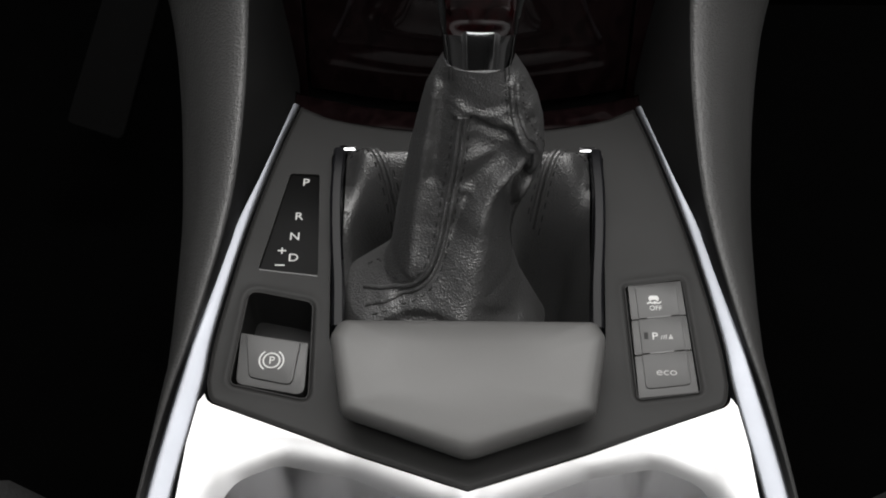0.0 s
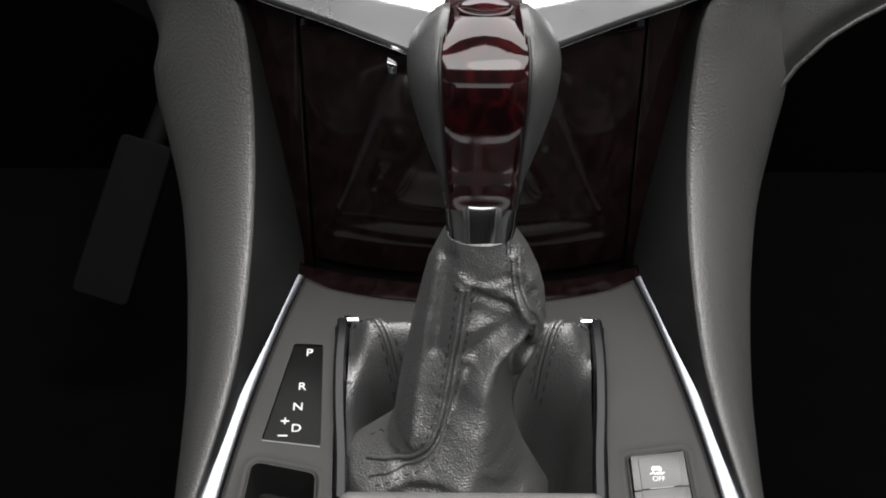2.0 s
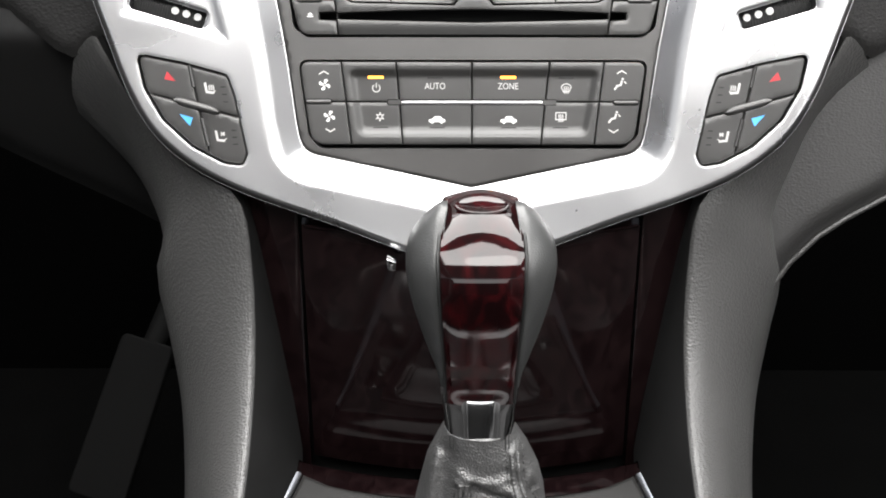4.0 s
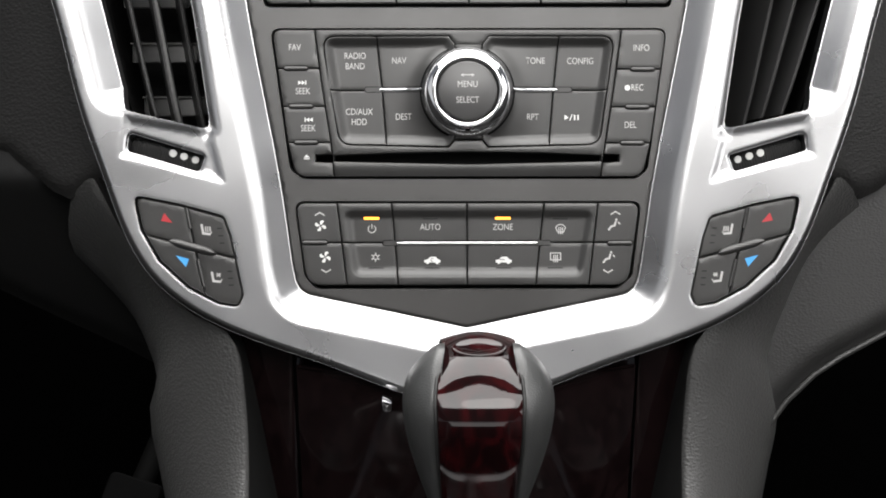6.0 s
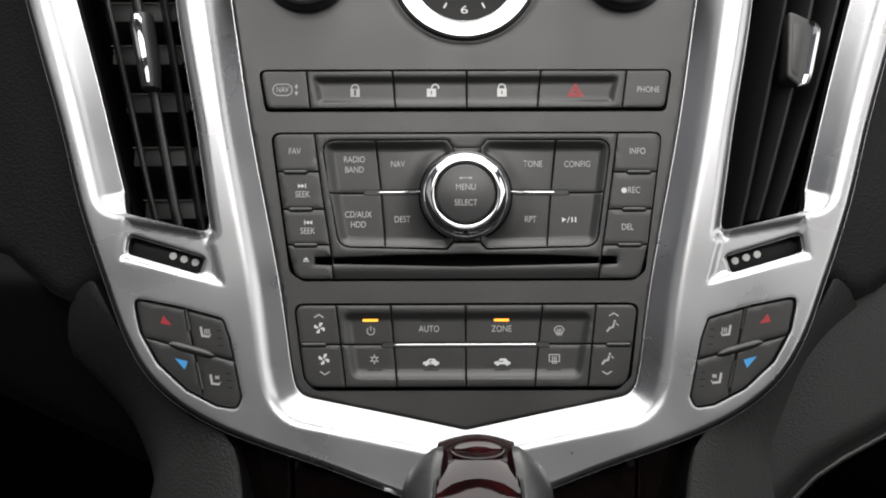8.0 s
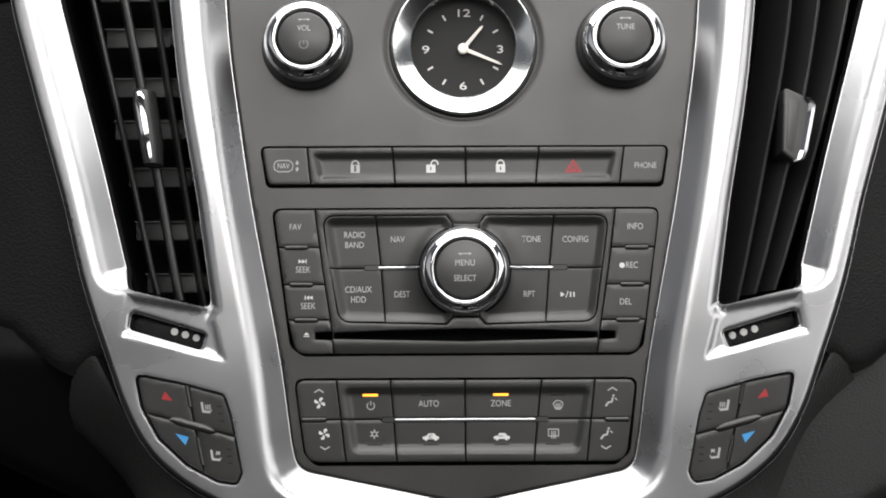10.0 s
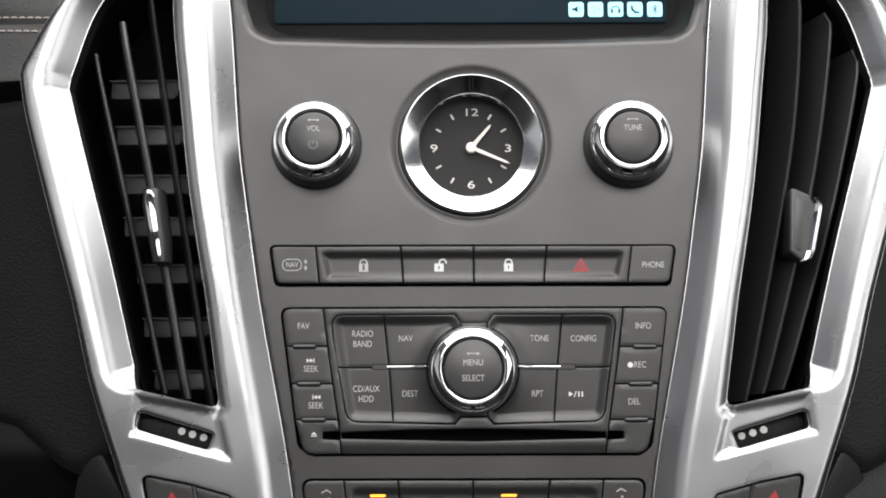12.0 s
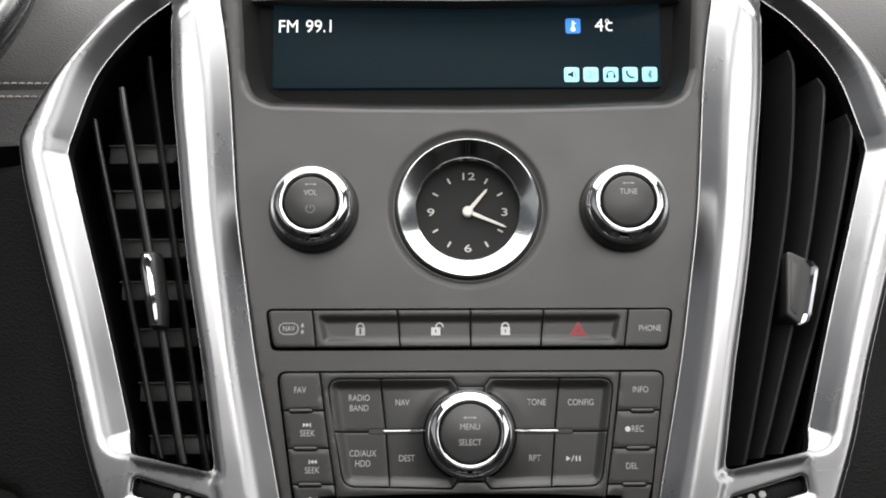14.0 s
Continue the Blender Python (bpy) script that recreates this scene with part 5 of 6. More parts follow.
cols = [side_line(q) for q in ([(-70.6, -141), (-67.0, -168), (-65.8, -174.8)], [(-53.5, -141), (-49.3, -174.8)], [(-31.0, -141), (-28.2, -174.8)], [(0.1, -141), (0.2, -174.8)], [(32.0, -141), (28.5, -174.8)], [(54.2, -141), (50.4, -174.8)], [(71.4, -141), (67.8, -168), (66.6, -174.8)])]
for j, (v0, v1) in enumerate(((-140.9, -157.3), (-157.3, -174.9))):
    for i in range(6):
        rr = [0.35] * 4
        if j == 0 and i in (0, 5):
            rr[0 if i == 0 else 1] = 3.5
        if j == 1 and i in (0, 5):
            rr[3 if i == 0 else 2] = 6.5
        k = part("climate_key", lipped(key_quad(cols[i], cols[i + 1], v0, v1, rr), climate_relief, 1.0), BUTTON, climate)
        low = -0.98
        if i == 0:
            icon([*FAN], PRINT, k, -60.3 if j == 0 else -58.4, -150.3 if j == 0 else -163.2, 0.92, 1.22, "fan_symbol", 0.06)
            icon([CHEV_UP], PRINT_GREY, k, -60.6 if j == 0 else -58.0, -145.9 if j == 0 else -168.4, 0.92, 1 if j == 0 else -1, "arrow_symbol", 0.06)
        elif i == 5:
            icon(FIGURE, PRINT_GREY, k, 60.8 if j == 0 else 58.6, -149.9 if j == 0 else -163.4, 0.92, 1.08, "airflow_symbol", 0.06)
            icon([CHEV_UP], PRINT_GREY, k, 61.4 if j == 0 else 58.3, -145.6 if j == 0 else -168.6, 0.92, 1 if j == 0 else -1, "arrow_symbol", 0.06)
        elif j == 0 and i == 1:
            icon([("ring", 0, 0, 1.35, 1.75, 125, 415), ("line", 0.4, [(0, 0.3), (0, 1.9)])], PRINT_GREY, k, -39.2, -151.6, low, 1.0, "power_symbol", 0.06)
        elif j == 0 and i in (2, 3):
            writing("AUTO" if i == 2 else "ZONE", 2.6, PRINT_GREY, k, -15.0 if i == 2 else 15.0, -150.9, low, 0.82)
        elif j == 0 and i == 4:
            icon([("ring", 0, -0.6, 2.1, 2.5, 20, 160), ("line", 0.4, [(-2.1, 0.3), (-1.3, -1.6), (1.3, -1.6), (2.1, 0.3)]), ("line", 0.4, [(-0.8, -2.3), (-0.8, 0.4)]), ("line", 0.4, [(0, -2.3), (0, 0.4)]), ("line", 0.4, [(0.8, -2.3), (0.8, 0.4)])], PRINT_GREY, k, 38.9, -151.4, low, 0.95, "defrost_symbol", 0.06)
        elif i == 1:
            icon([("ring", 0, 0, 0.75, 1.15, 0, 360)] + [("line", 0.5, [(1.3 * math.cos(a), 1.3 * math.sin(a)), (1.8 * math.cos(a), 1.8 * math.sin(a))]) for a in (k6 * math.pi / 3 + 0.5 for k6 in range(6))], PRINT_GREY, k, -37.7, -163.3, low, 0.95, "snow_symbol", 0.06)
        elif i in (2, 3):
            icon(CAR, PRINT, k, -14.2 if i == 2 else 15.3, -164.6, low, 0.98, "car_symbol", 0.06)
            icon([("ring", 0, 0.2, 0.45, 0.75, 30, 300)] if i == 2 else [("line", 0.35, [(-3.6, 1.6), (-1.2, 0.3), (0.4, 0.3)])], BUTTON, k, -14.2 if i == 2 else 15.3, -164.6, low + 0.09, 1.0, "air_arrow", 0.06)
        elif i == 4:
            icon([("line", 0.4, [(-2.2, -1.3), (2.2, -1.3), (2.2, 1.7), (-2.2, 1.7), (-2.2, -1.3)]), ("line", 0.4, [(-0.8, -2.2), (-0.8, 0.8)]), ("line", 0.4, [(0, -2.2), (0, 0.8)]), ("line", 0.4, [(0.8, -2.2), (0.8, 0.8)])], PRINT_GREY, k, 36.8, -163.2, low, 0.95, "demister_symbol", 0.06)
        if i in (1, 2, 3, 4):
            lit = j == 0 and i in (1, 3)
            u = ((-39.4, -15.0, 15.0, 38.9), (-37.4, -14.2, 15.3, 36.6))[j][i - 1]
            v = -147.2 if j == 0 else -167.9
            part("indicator", plate(rounded(box_pts(u - 3.2, v - 0.5, u + 3.2, v + 0.5), 0.4, 3), -2, low + (0.25 if lit else 0.06), 0.08), AMBER if lit else BLACK, k, "lit amber indicator" if lit else "")
slim_bar(climate, -67.8, -57.6, -157.2, BUTTON, 1.5, 0.9, "ridge", ends=(0.4, 0.4))
slim_bar(climate, 58.2, 68.2, -157.5, BUTTON, 1.5, 0.9, "ridge", ends=(0.4, 0.4))
slim_bar(climate, -29.2, 29.4, -157.4, CHROME, 1.6, -1.0, "chrome_bar", "long polished chrome bar", None, (6, 6.2))

# door lock and hazard strip
locks = thing("lock_button_strip", STACK, "charcoal strip of lock, hazard and phone buttons", "control panel")
part("tray", plate(shrink(STRIP, 0.3), -16, -9.0, 0), VENTBLACK, locks)
TRAY = rounded([(-64.5, -44.8), (65.5, -44.8), (62.6, -57.0), (-61.6, -57.0)], 2.2, 4)


def strip_relief(p):
    return 0.9 - 1.7 * inside(TRAY, p) * step01(far(p, TRAY, True) / 3.0)


scol = [side_line(q) for q in ([(-85.6, -42.5), (-82.6, -58.8)], [(-66.3, -42.5), (-64.5, -58.8)], [(-30.2, -42.5), (-28.9, -58.8)], [(0.9, -42.5), (1.0, -58.8)], [(32.1, -42.5), (30.6, -58.8)], [(68.2, -42.5), (66.0, -58.8)], [(86.6, -42.5), (83.8, -58.8)])]
for i in range(6):
    rr = [0.35] * 4
    if i in (0, 5):
        rr = [2.2, 0.35, 0.35, 2.8] if i == 0 else [0.35, 2.2, 2.8, 0.35]
    k = part("lock_key", lipped(key_quad(scol[i], scol[i + 1], -42.6, -58.7, rr), strip_relief, 0.9), BUTTON, locks)
    if i == 0:
        writing("NAV", 2.2, PRINT_GREY, k, -76.2, -50.6, 0.92, 0.8)
        icon([("line", 0.35, [(-3.6, -1.6), (-4.1, 0), (-3.6, 1.6), (-2.2, 2.4), (2.2, 2.4), (3.6, 1.6), (4.1, 0), (3.6, -1.6), (2.2, -2.4), (-2.2, -2.4), (-3.6, -1.6)]), [(5.0, 1.0), (6.6, 1.0), (5.8, 2.5)], ("line", 0.4, [(5.8, 1.0), (5.8, 0.5)]), [(5.0, -1.0), (5.8, -2.5), (6.6, -1.0)], ("line", 0.4, [(5.8, -1.0), (5.8, -0.5)])], PRINT_GREY, k, -76.2, -50.6, 0.9, 1.0, "frame_symbol", 0.06)
    elif i == 5:
        writing("PHONE", 2.5, PRINT_GREY, k, 77.1, -51.0, 0.92, 0.8)
    elif i == 4:
        icon([("line", 0.75, [(-3.2, -2.0), (3.2, -2.0), (0, 3.2), (-3.2, -2.0)]), ("line", 0.6, [(-1.5, -1.1), (1.5, -1.1), (0, 1.3), (-1.5, -1.1)])], RED, k, 46.7, -51.3, -0.76, 0.95, "hazard_triangle", 0.08)
    else:
        u = (-45.9, -13.8, 15.8)[i - 1]
        dx = 1.3 if i == 2 else 0
        icon(LOCK + [("ring", dx, 0.9, 0.95, 1.4, 0 if i != 2 else 0, 180), ("line", 0.45, [(dx - 1.17, 0.9), (dx - 1.17, 0.6)]), ("line", 0.45, [(dx + 1.17, 0.9), (dx + 1.17, 0.5 if i != 2 else 0.8)])], PRINT if i > 1 else PRINT_GREY, k, u, -50.7, -0.78, 1.22, "padlock_symbol", 0.06)
        icon([("line", 0.5, [(0, -1.3), (0, -0.2)])] if i != 1 else [("disc", 0, 0.2, 0.5), ("line", 0.9, [(0, -0.6), (0, -1.6)])], BUTTON, k, u, -50.9, -0.64, 1.0, "keyhole", 0.06)

# ---- clock and two knobs ----
CK = (0.3, 2.1)
clock = thing("analogue_clock", STACK, "round analogue clock with polished bezel and black dial", "clock")
part("shadow_gap", lathe([(31.9, -8), (31.9, -1.6), (30.9, -1.4), (30.8, -8)], 96, CK), BLACK, clock)
part("bezel", lathe([(30.8, -6), (30.9, 1.2), (30.6, 1.9), (30.1, 2.2), (29.6, 2.0), (29.1, 1.5), (23.0, -0.9), (22.5, -1.7), (22.3, -11)], 120, CK), CLOCKRIM, clock, "polished metal bezel")
dial = part("dial", lathe([(22.8, -9.6), (0, -9.6)], 64, CK), DIAL, clock, "matt black dial")
for txt, a in (("12", 90), ("3", 0), ("6", 270), ("9", 180)):
    writing(txt, 3.3, PRINT_DIAL, dial, CK[0] + 16.2 * math.cos(radians(a)), CK[1] + 16.2 * math.sin(radians(a)), -9.5, 1.5, "numeral")
for a in (30, 60, 120, 150, 210, 240, 300, 330):
    c, s = math.cos(radians(a)), math.sin(radians(a))
    icon([("line", 0.75, [(15.4 * c, 15.4 * s), (17.4 * c, 17.4 * s)])], PRINT_DIAL, dial, *CK, -9.58, 1.0, "hour_mark", 0.08)


def pointer(name, deg, length, w, z):
    d = radians(90 - deg)
    c, s = math.cos(d), math.sin(d)
    pts = [(-w * 0.6, -1.0), (length * 0.9, -0.55), (length, 0.0), (length * 0.9, 0.55), (-w * 0.6, 1.0)]
    pts = [(x, y * w) for x, y in pts]
    part(name, plate([(CK[0] + x * c - y * s, CK[1] + x * s + y * c) for x, y in pts], z, z + 0.5, 0.2), POINTER, clock, "ivory pointer")


pointer("hour_pointer", 40, 13.6, 1.0, -8.2)
pointer("minute_pointer", 113, 18.4, 0.9, -7.4)
part("hub", lathe([(2.3, -8.8), (2.3, -6.9), (1.9, -6.5), (0.8, -6.4), (0, -6.35)], 32, CK), POINTER, clock, "ivory centre hub")
for a in (88.5, 91.5, 266, 274):
    c, s = math.cos(radians(a)), math.sin(radians(a))
    part("bezel_mark", tube([(CK[0] + 24.6 * c, CK[1] + 23.4 * s, -0.7), (CK[0] + 28.8 * c, CK[1] + 28.8 * s, 1.4)], 0.22, 5), BLACK if a < 200 else SILVER, clock)

for name, u, lab in (("volume_knob", -66.4, "VOL"), ("tuning_knob", 67.8, "TUNE")):
    KC = (u, 1.4)
    knob = thing(name, STACK, "round black knob with polished chrome ring, lettered " + lab, "control knob", "stack knobs")
    part("foot_gap", lathe([(19.6, -1), (19.6, 0.15), (18.6, 0.2)], 64, KC), BLACK, knob)
    part("skirt", lathe([(18.9, -1), (18.7, 3.0), (18.2, 7.0), (17.6, 9.5)], 80, KC), GLOSSBLACK, knob, "gloss black skirt", sharp=60)
    part("ring", lathe([(17.6, 9.4), (17.8, 10.3), (17.5, 11.6), (16.8, 12.9), (15.7, 14.1), (14.4, 15.1), (13.1, 15.6), (12.3, 15.6), (11.8, 15.1), (11.5, 14.2), (11.4, 12)], 80, KC), KNOBRING, knob, "polished chrome ring", sharp=80)
    cap = part("cap", lathe([(11.0, 12.2), (10.9, 15.2), (10.6, 15.6), (10.1, 15.85), (0, 16.3)], 64, KC), KNOBCAP, knob, sharp=60)
    writing(lab, 2.4, PRINT_GREY, cap, u, 5.0, 16.15, 0.85)
    icon(ARROWS, PRINT_GREY, cap, u, 8.8, 16.0, 0.85, "arrow_symbol", 0.06)
    if lab == "VOL":
        icon([("ring", 0, 0, 1.6, 2.0, 125, 415), ("line", 0.4, [(0, 0.4), (0, 2.2)])], PRINT_FAINT, cap, u, -1.8, 16.15, 1.0, "power_symbol", 0.06)

# ---- display ----
display = thing("display_screen", STACK, "lit dark blue information screen set back in the stack", "display screen")
part("housing", loft([[(p[0] * k, 46 + (p[1] - 46) * (1.0 if k == 1 else 1.02) + dv, z) for p in SCREEN_HOLE] for z, k, dv in ((-3.2, 1.0, 0), (-10, 0.97, 2.5), (-16, 0.94, 5.0))], caps=(False, False)), BLACK, display, "black sloping housing", sharp=60)
glass = part("screen", plate(rounded(box_pts(-87.6, 61.0, 88.6, 104), 2, 3), -15.5, -14.0, 0.2), SCREEN, display, "lit screen with white readout")
part("mask", plate(box_pts(-100, 40, 102, 112), -20, -15.6, 0), PANELBLACK, display)
writing("FM", 5.9, SCREEN_WHITE, glass, -80.6, 90.2, -13.9, 0.92)
writing("99.1", 5.9, SCREEN_WHITE, glass, -66.2, 90.2, -13.9, 0.92)
writing("4", 5.9, SCREEN_WHITE, glass, 61.0, 90.2, -13.9, 0.95)
icon([("ring", 0.2, 2.4, 0.5, 0.9, 0, 360), ("ring", 1.6, -0.2, 1.5, 2.2, 60, 300)], SCREEN_WHITE, glass, 64.4, 90.0, -13.95, 1.0, "celsius_sign", 0.05)
part("thermometer_tile", plate(rounded(box_pts(45.6, 86.6, 52.4, 93.8), 1.2, 4), -14.2, -13.9, 0.05), SCREEN_BLUE, glass)
icon([("disc", 0, -1.6, 1.1), ("line", 1.0, [(0, -1.4), (0, 2.0)]), ("line", 0.5, [(0.4, 1.2), (1.2, 1.2)])], SCREEN_WHITE, glass, 49.0, 90.2, -13.9, 1.0, "thermometer", 0.05)
for i, u in enumerate((47.9, 56.6, 65.6, 74.3, 83.2)):
    tile = part("screen_tile", plate(rounded(box_pts(u - 3.4, 63.5, u + 3.4, 70.4), 1.3, 4), -14.2, -13.9, 0.05), SCREEN_CYAN, glass, "pale cyan tile")
    sh = ([[(-1.8, -0.6), (-0.6, -0.6), (0.8, -1.8), (0.8, 1.8), (-0.6, 0.6), (-1.8, 0.6)], ("line", 0.35, [(1.4, 1.2), (2.0, -1.2)])],
          [("line", 0.3, [(-1.6, 1.4), (-0.2, 1.4), (-0.2, -1.4), (-1.6, -1.4)]), ("ring", 0.4, 0, 1.0, 1.3, -60, 60)],
          [("ring", 0, -0.2, 1.5, 2.0, 0, 180), ("line", 1.0, [(-1.7, -1.5), (-1.7, -0.5)]), ("line", 1.0, [(1.7, -1.5), (1.7, -0.5)])],
          [("line", 0.9, [(-1.5, 1.5), (-1.3, -0.2), (0.2, -1.5), (1.7, -1.6)])],
          [("line", 0.35, [(-1.2, -1.1), (1.1, 1.0), (0, 2.0), (0, -2.0), (1.1, -1.0), (-1.2, 1.1)])])[i]
    icon(sh, SCREEN if i != 1 else SCREEN_BLUE, tile, u, 67.0, -13.9, 0.95, "tile_symbol", 0.05)


# ---- air vents ----
def vent(side):
    th = thing("air_vent", STACK, "tall black air vent with upright vanes and chrome-tipped tab", "air vent", "stack air vents")
    f = [(side * p[0], p[1]) for p in VENT_HOLE]
    rings = [[(x * 1.004 - side * 0.5, y, z) for x, y in f] for z in (-58, -30, -6)]
    part("housing", loft(rings, caps=(True, False)), VENTBLACK, th, "black duct")
    lines = ([(165.4, 45.3), (147.2, -30.2), (130.2, -104.2)], [(154.2, 60), (137.3, -20.3), (120.6, -106.6)], [(142.1, 74.4), (127, -12.8), (109.7, -110.2)]) if side < 0 else \
            ([(144.8, 76), (146.2, 61.8), (139.1, -1.7), (116.4, -108)], [(157.4, 63), (159.2, 52.1), (147.5, -17.3), (124.0, -105)], [(169.0, 46), (169.9, 33.0), (155.2, -29.7), (132.4, -103.4)])
    for li, ln in enumerate(lines):
        c = smooth_curve(ln, 30)
        depth = 26
        rings = []
        for i, (u, v) in enumerate(c):
            e = min(1, min(i, 29 - i) / 3 + 0.25)
            lean = 0.20 if side < 0 else -0.12
            back = np.array([side * u + lean * depth * (1 if side < 0 else -1) * (-1 if side < 0 else -1), v])
            w = 0.9 if not (side < 0 and li == 1) else 1.6
            x0, x1 = side * u, side * u + (-6.0 if side < 0 else -7.5)
            z0, z1 = -5.5 - (1 - e) * 3, -5.5 - depth
            rings.append([(x0 - w * 0.7, v, z0 - 0.5), (x0, v, z0), (x0 + w * 0.7, v, z0 - 0.5), (x0 + w, v, z0 - 2), (x1 + w * 0.6, v, z1), (x1 - w * 0.6, v, z1), (x0 - w, v, z0 - 2)])
        part("vane", loft(rings), VANE, th)
    if side < 0:
        for u0, u1, v in ((-164, -133.8, 35.5), (-160.7, -131, 14), (-158.5, -126.6, -8.8), (-155.8, -123.5, -28.2), (-149.4, -121, -49.8), (-145.6, -116.4, -73.8), (-140.3, -113.3, -97.2)):
            rv = part("rear_vane", plate(rounded(box_pts(u0, v - 4.2, u1, v + 4.0), 0.5, 3), -34, -33, 0.3), VANE_BACK, th)
            part("link_pin", tube([(u0 - 0.5, v + 3.8, -31.5), (u1 + 1.2, v + 3.8, -31.5)], 0.5, 6), VANE_BACK, rv)
            part("end_clip", plate(rounded([(u1 - 1.2, v - 4.4), (u1 + 0.6, v - 3.2), (u1 + 1.8, v + 5.2), (u1 + 0.4, v + 5.4)], 0.4, 2), -34, -31.5, 0.3), VANE_BACK, rv)
        tab = part("tab", loft([[(cx + w * math.cos(a), v, -4 + d * math.sin(a)) for a in (2 * math.pi * k / 20 for k in range(20))] for v, cx, w, d in ((-16.5, -136.8, 3.2, 4), (-17.5, -136.6, 4.6, 6.5), (-24, -136, 5.2, 8), (-40, -133.2, 4.8, 8), (-49, -132.2, 4.0, 6.5), (-50, -132.1, 2.6, 4))]), VANE, th, "black thumb tab")
        part("chrome_strip", loft([[(cx - w, v, z - 0.6), (cx, v, z), (cx + w, v, z - 0.6), (cx, v, z - 1.4)] for v, cx, w, z in ((-18.5, -137.4, 1.8, 3.0), (-24, -136.8, 1.8, 4.6), (-34, -135.0, 1.7, 4.9), (-44, -133.0, 1.3, 4.4), (-48, -132.4, 0.9, 3.2))]), CHROME, tab, "chrome strip on the tab")
    else:
        out = rounded([(136.5, -17), (145.0, -21.0), (148.2, -25.5), (143.6, -48.0), (140.6, -50.2), (135.2, -45.5)], [2, 2, 2, 3, 2, 2], 4)
        tab = part("tab", plate(out, -20, 1.0, 1.6, 3), VANE, th, "black thumb tab")
        part("tab_line", plate(rounded([(138.4, -22), (143.6, -24), (139.8, -46), (137.2, -43)], 1.0, 3), 0, 1.35, 0.2), VANE, tab)
        part("chrome_strip", loft([[(u + 1.5, v, -2), (u + 1.6, v, 1.0), (u, v, 2.2), (u - 1.4, v, 1.2), (u - 1.2, v, -2)] for u, v in ((146.4, -22.2), (148.4, -25.4), (147.7, -29), (144.3, -44.5), (143.0, -48.0), (140.9, -49.8))]), CHROME, tab, "chrome edge of the tab")
    # thumbwheel under the vent
    wh = thing("vent_thumbwheel", STACK, "ribbed black vent thumbwheel with three white dots", "thumbwheel", "vent thumbwheels")
    ends = (np.array([106.5, -125.2]), np.array([138, -116.2]))
    d = (ends[1] - ends[0]) / np.linalg.norm(ends[1] - ends[0])
    e = np.array([-d[1], d[0]])
    rings = []
    for i in range(61):
        s = i / 60
        c = ends[0] + (ends[1] - ends[0]) * s
        bulge = 3.2 * math.sin(math.pi * s) + (0.22 if i % 2 else 0)
        rings.append([(side * (c + e * h)[0], (c + e * h)[1], 0.5 + bulge + z) for h, z in ((-3.9, -8), (-3.7, -0.9), (-2.2, -0.1), (0, 0.2), (2.2, -0.1), (3.7, -0.9), (3.9, -8))])
    part("wheel", loft(rings), BLACK, wh, sharp=25)
    part("well", plate([(side * p[0], p[1]) for p in shrink(WHEEL_HOLE, -2)], -8, -2.0, 0), BLACK, wh)
    for k in range(3):
        q = ends[0] + d * (5.4 + 4.6 * k)
        rise = 3.2 * math.sin(math.pi * (5.4 + 4.6 * k) / 32.7)
        part("dot", lathe([(1.55, rise + 0.2), (1.5, rise + 1.15), (0, rise + 1.25)], 20, (side * q[0], q[1] + 0.6)), PRINT, wh, "white dot")


vent(-1)
vent(1)


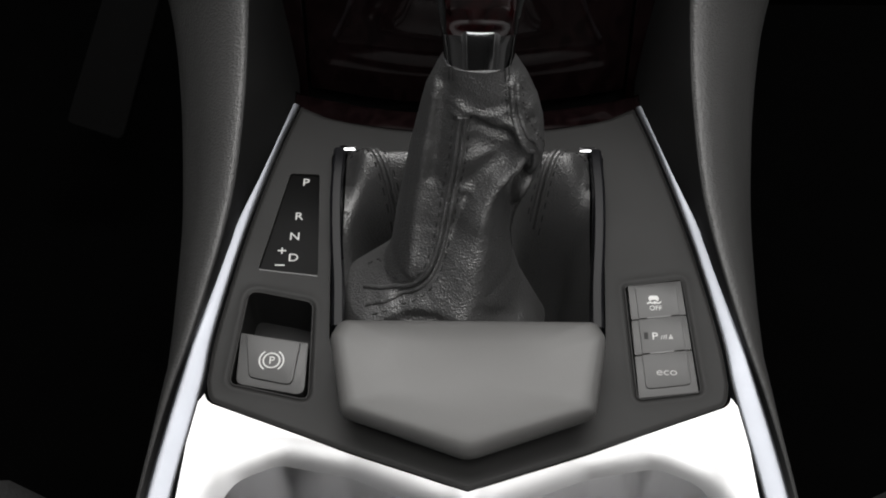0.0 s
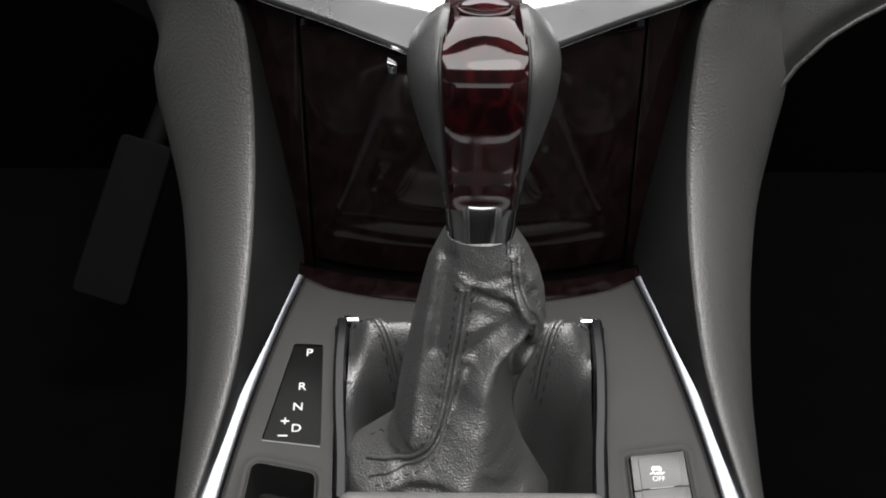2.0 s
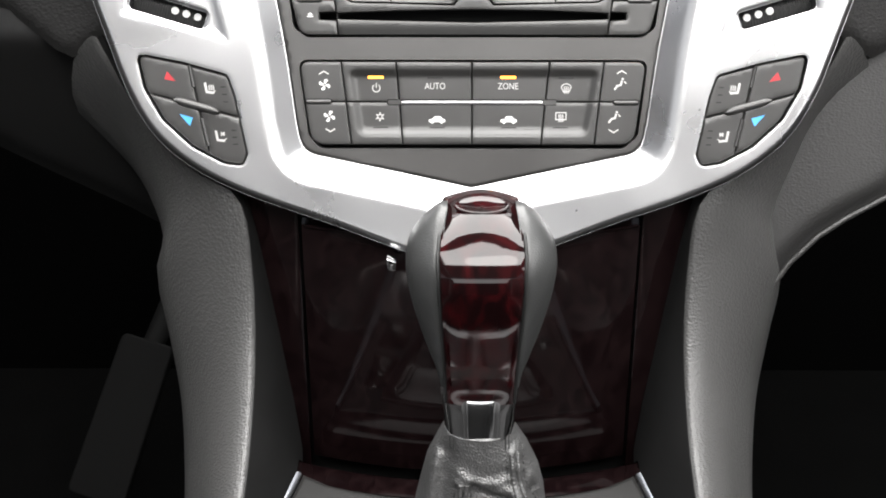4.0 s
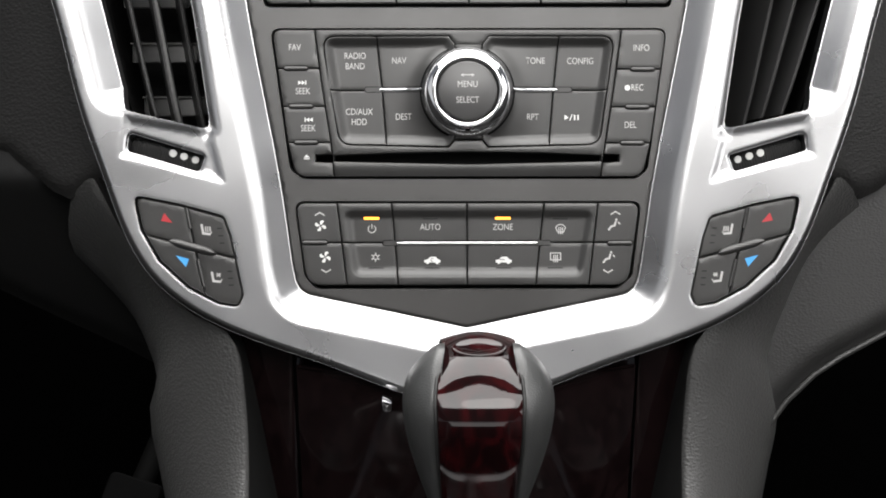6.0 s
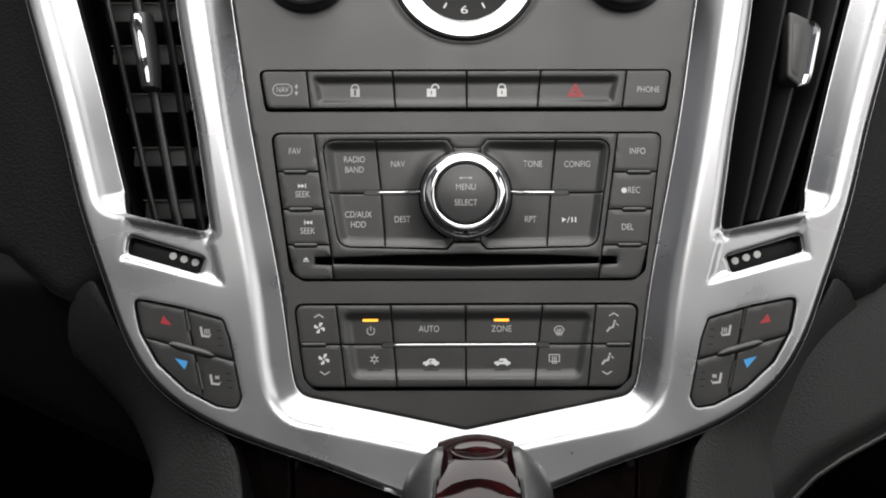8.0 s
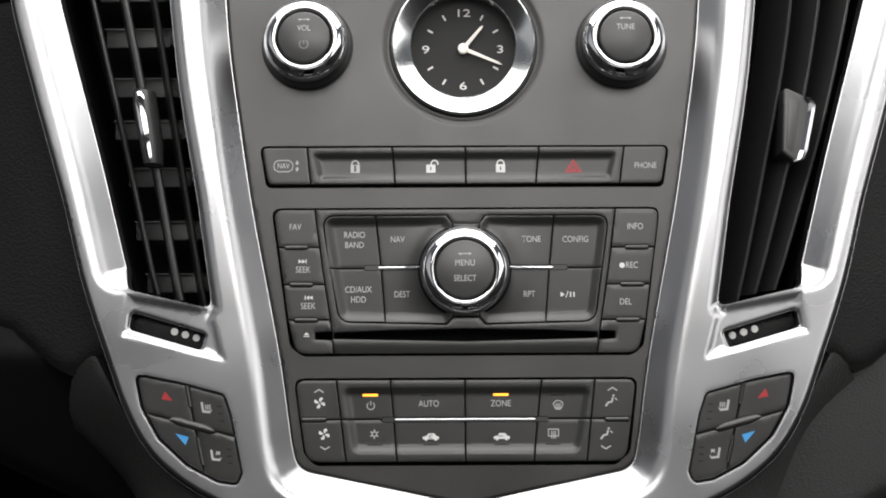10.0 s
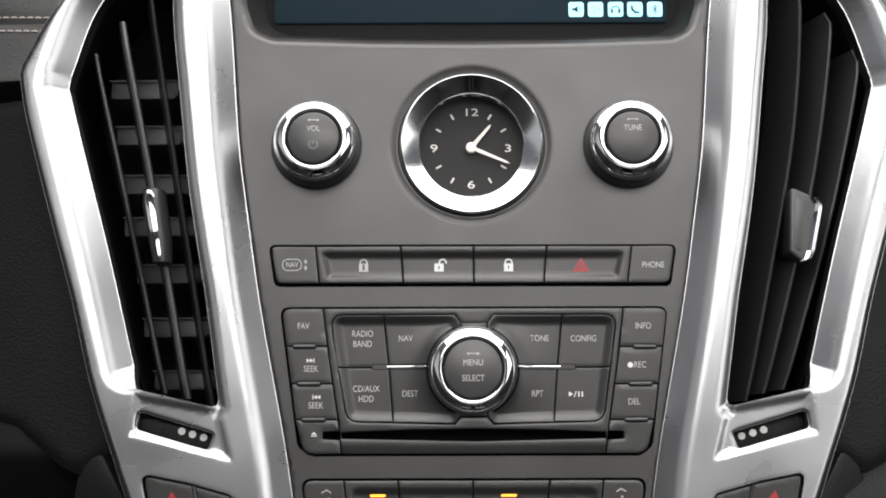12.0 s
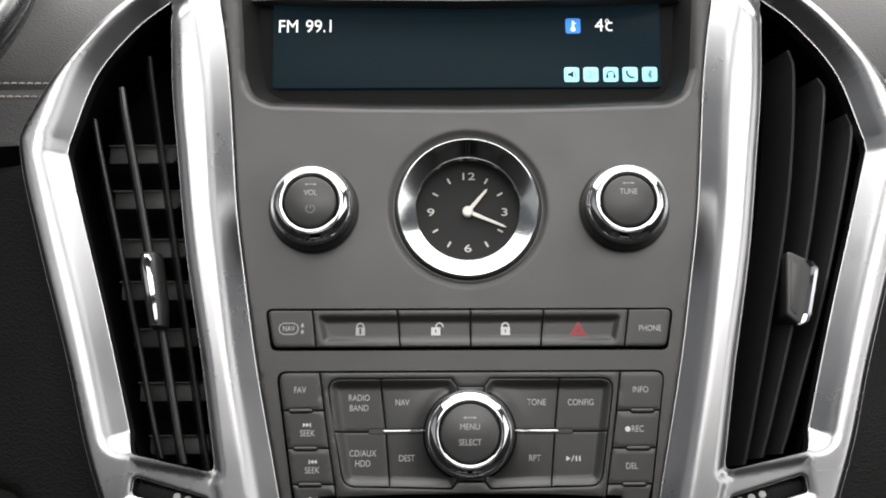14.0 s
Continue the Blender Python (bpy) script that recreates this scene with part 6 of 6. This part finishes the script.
# ---- seat climate keys ----
def seat_keys(side):
    th = thing("seat_climate_panel", STACK, "charcoal seat climate keys with red and blue arrows", "control panel", "seat climate panels")
    part("tray", plate([(side * p[0], p[1]) for p in SEAT_HOLE], -6, 1.5, 0), BLACK, th)
    A, B, C, D = (114.8, -141.6), (109.9, -159.6), (106.9, -177.6), None
    H0, H1 = (129.2, -154.6), (93.2, -164.2)
    hole = shrink(SEAT_HOLE, 0.7)
    h = np.array(hole)

    def cut(top, outer):
        keep = []
        poly = list(map(tuple, dense(hole, 1.0)))
        n0 = np.array([H1[0] - H0[0], H1[1] - H0[1]])
        res = poly
        for (px, py), (dx, dy), sgn in (((H0[0], H0[1]), n0, 1 if top else -1), ((A[0], A[1]), (C[0] - A[0], C[1] - A[1]), 1 if outer else -1)):
            new_poly = []
            def side_of(q):
                return sgn * (-(dx * (q[1] - py) - dy * (q[0] - px))) - 0.16 * math.hypot(dx, dy)
            for a, b in zip(res, res[1:] + res[:1]):
                fa, fb = side_of(a), side_of(b)
                if fa >= 0:
                    new_poly.append(a)
                if fa * fb < 0:
                    t = fa / (fa - fb)
                    new_poly.append((a[0] + (b[0] - a[0]) * t, a[1] + (b[1] - a[1]) * t))
            res = new_poly
        return res
    for top in (True, False):
        for outer in (True, False):
            pts = [(side * p[0], p[1]) for p in cut(top, outer)]
            if len(pts) < 3:
                continue
            k = part("seat_key", lipped(pts, lambda p: 8.0 + 0 * p[:, 0], 1.8, 5.0, 0.8, 0.6), BUTTON, th)
            c = np.mean(np.array(pts), axis=0)
            if c[0] * side > 110:
                if c[1] > -155:
                    icon([[(side * 124.6, -148.4), (side * 123.4, -145.2), (side * 120.0, -149.2)]], RED, k, 0, 0, 8.0, 1.0, "red_arrow", 0.08)
                else:
                    icon([[(side * 118.6, -162.5), (side * 113.2, -163.9), (side * 114.5, -167.2)]], BLUE, k, 0, 0, 8.0, 1.0, "blue_arrow", 0.08)
            else:
                u, v = (106.3, -152.2) if c[1] > -160 else (102.1, -171.6)
                icon(SEAT + (WARM if c[1] > -160 else COOL), PRINT_GREY, k, side * u, v, 8.0, 0.95, "seat_symbol", 0.06, -side)
                for j in range(3):
                    uu, vv = (100.8 - 0.5 * j, -151.5 - 3.0 * j) if c[1] > -160 else (96.6 - 0.3 * j, -169 - 2.8 * j)
                    icon([("line", 0.5, [(-0.8, 0), (0.8, 0)])], BLACK, k, side * uu, vv, 8.0, 1.0, "indicator_lens", 0.04)
    rings = []
    for s in np.linspace(0, 1, 12):
        u, v = 121.0 + (102.2 - 121.0) * s, -156.6 + (-161.7 + 156.6) * s
        w = 1.7 * (1 - (2 * s - 1) ** 8) + 0.2
        rings.append([(side * (u + 0.26 * w * math.cos(a)), v + w * math.cos(a), 8.0 + 1.6 * math.sin(a)) for a in (2 * math.pi * q / 16 for q in range(16))])
    part("rocker_bar", loft(rings), BUTTON, th, "raised divider bar", sharp=60)
    for a, b in (((114.4, -143.0), (112.7, -151.5)), ((109.6, -164.2), (107.1, -175.2))):
        part("divider", tube([(side * a[0], a[1], 8.2), (side * b[0], b[1], 8.2)], 0.75, 8), BUTTON, th)


seat_keys(-1)
seat_keys(1)

# ---- round the edges of the view ----
binnacle = thing("instrument_binnacle", STACK, "satin silver edge of the instrument binnacle", "instrument panel")
rings = []
for u, v, w, z in ((-236, 40, 10, 6), (-214, 55, 14, 12), (-199, 74, 15, 16), (-189, 95, 14, 18), (-183, 120, 13, 18), (-181, 150, 12, 16)):
    rings.append([(u + w * math.cos(a) * 0.8 - 6, v + w * math.cos(a) * 0.35, z + 9 * math.sin(a)) for a in (2 * math.pi * k / 24 for k in range(24))])
part("trim", loft([[tuple(q) for q in r] for r in np.stack([smooth_curve(np.array(rings)[:, k], 40) for k in range(24)], 1)]), SILVER, binnacle, sharp=70)
part("dial_hood", plate(rounded([(-420, 45), (-240, 45), (-212, 90), (-200, 150), (-420, 150)], 10, 5), -30, 6, 4, 3), DASH, binnacle, "dark dial hood")

pedal = thing("accelerator_pedal", look((-0.262, 0.78, 0.232), (-0.22, 1.36, -0.33)) @ pose(0, 0, 0, 0, 0, -14), "black rubber accelerator pedal in the driver's footwell", "pedal")
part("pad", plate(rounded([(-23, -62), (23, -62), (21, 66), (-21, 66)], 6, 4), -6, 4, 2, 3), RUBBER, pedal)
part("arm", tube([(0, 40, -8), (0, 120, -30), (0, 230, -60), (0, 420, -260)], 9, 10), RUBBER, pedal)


def seat(side):
    th = thing("front_seat", WORLD, "black leather front seat cushion with side bolster", "car seat", "front seats")
    rings = []
    for y, grow, dz in ((150, 0.6, -60), (262, 0.82, -30), (282, 0.95, -12), (270, 1.0, 0), (200, 1.0, 2), (0, 1.0, -4), (-300, 1.0, -20), (-420, 0.95, -30)):
        ring = []
        for x, z in ((172, 300), (160, 400), (163, 440), (180, 462), (215, 466), (250, 448), (300, 436), (420, 432), (540, 438), (590, 452), (620, 450), (640, 420), (640, 300)):
            ring.append((side * (400 + (x - 400) * grow), y, z + dz))
        rings.append(ring)
    a = np.array(rings)
    fine = np.stack([smooth_curve(a[:, k], 40) for k in range(a.shape[1])], 1)
    part("cushion", loft([[tuple(p) for p in r] for r in fine]), LEATHER_SEAT, th, "black leather cushion", sharp=70)
    back = []
    for z, y, g in ((380, -420, 1.0), (560, -470, 1.0), (800, -540, 0.95), (960, -580, 0.85), (1000, -590, 0.7)):
        back.append([(side * (400 + (x - 400) * g), y + d, z) for x, d in ((165, 0), (175, 60), (215, 75), (260, 40), (400, 30), (540, 40), (600, 75), (635, 60), (640, 0), (640, -90), (165, -90))])
    part("backrest", loft(back), LEATHER_SEAT, th, "black leather backrest", sharp=70)
    part("piping", tube([(side * (181 + 4 * math.sin(q)), 268 - 60 * q, 461.5 + 0.6 * q) for q in np.linspace(0, 4, 30)], 1.6, 6), THREAD_PALE, th, "pale seam piping")
    return th


seat(-1)
seat(1).location.x = -0.012
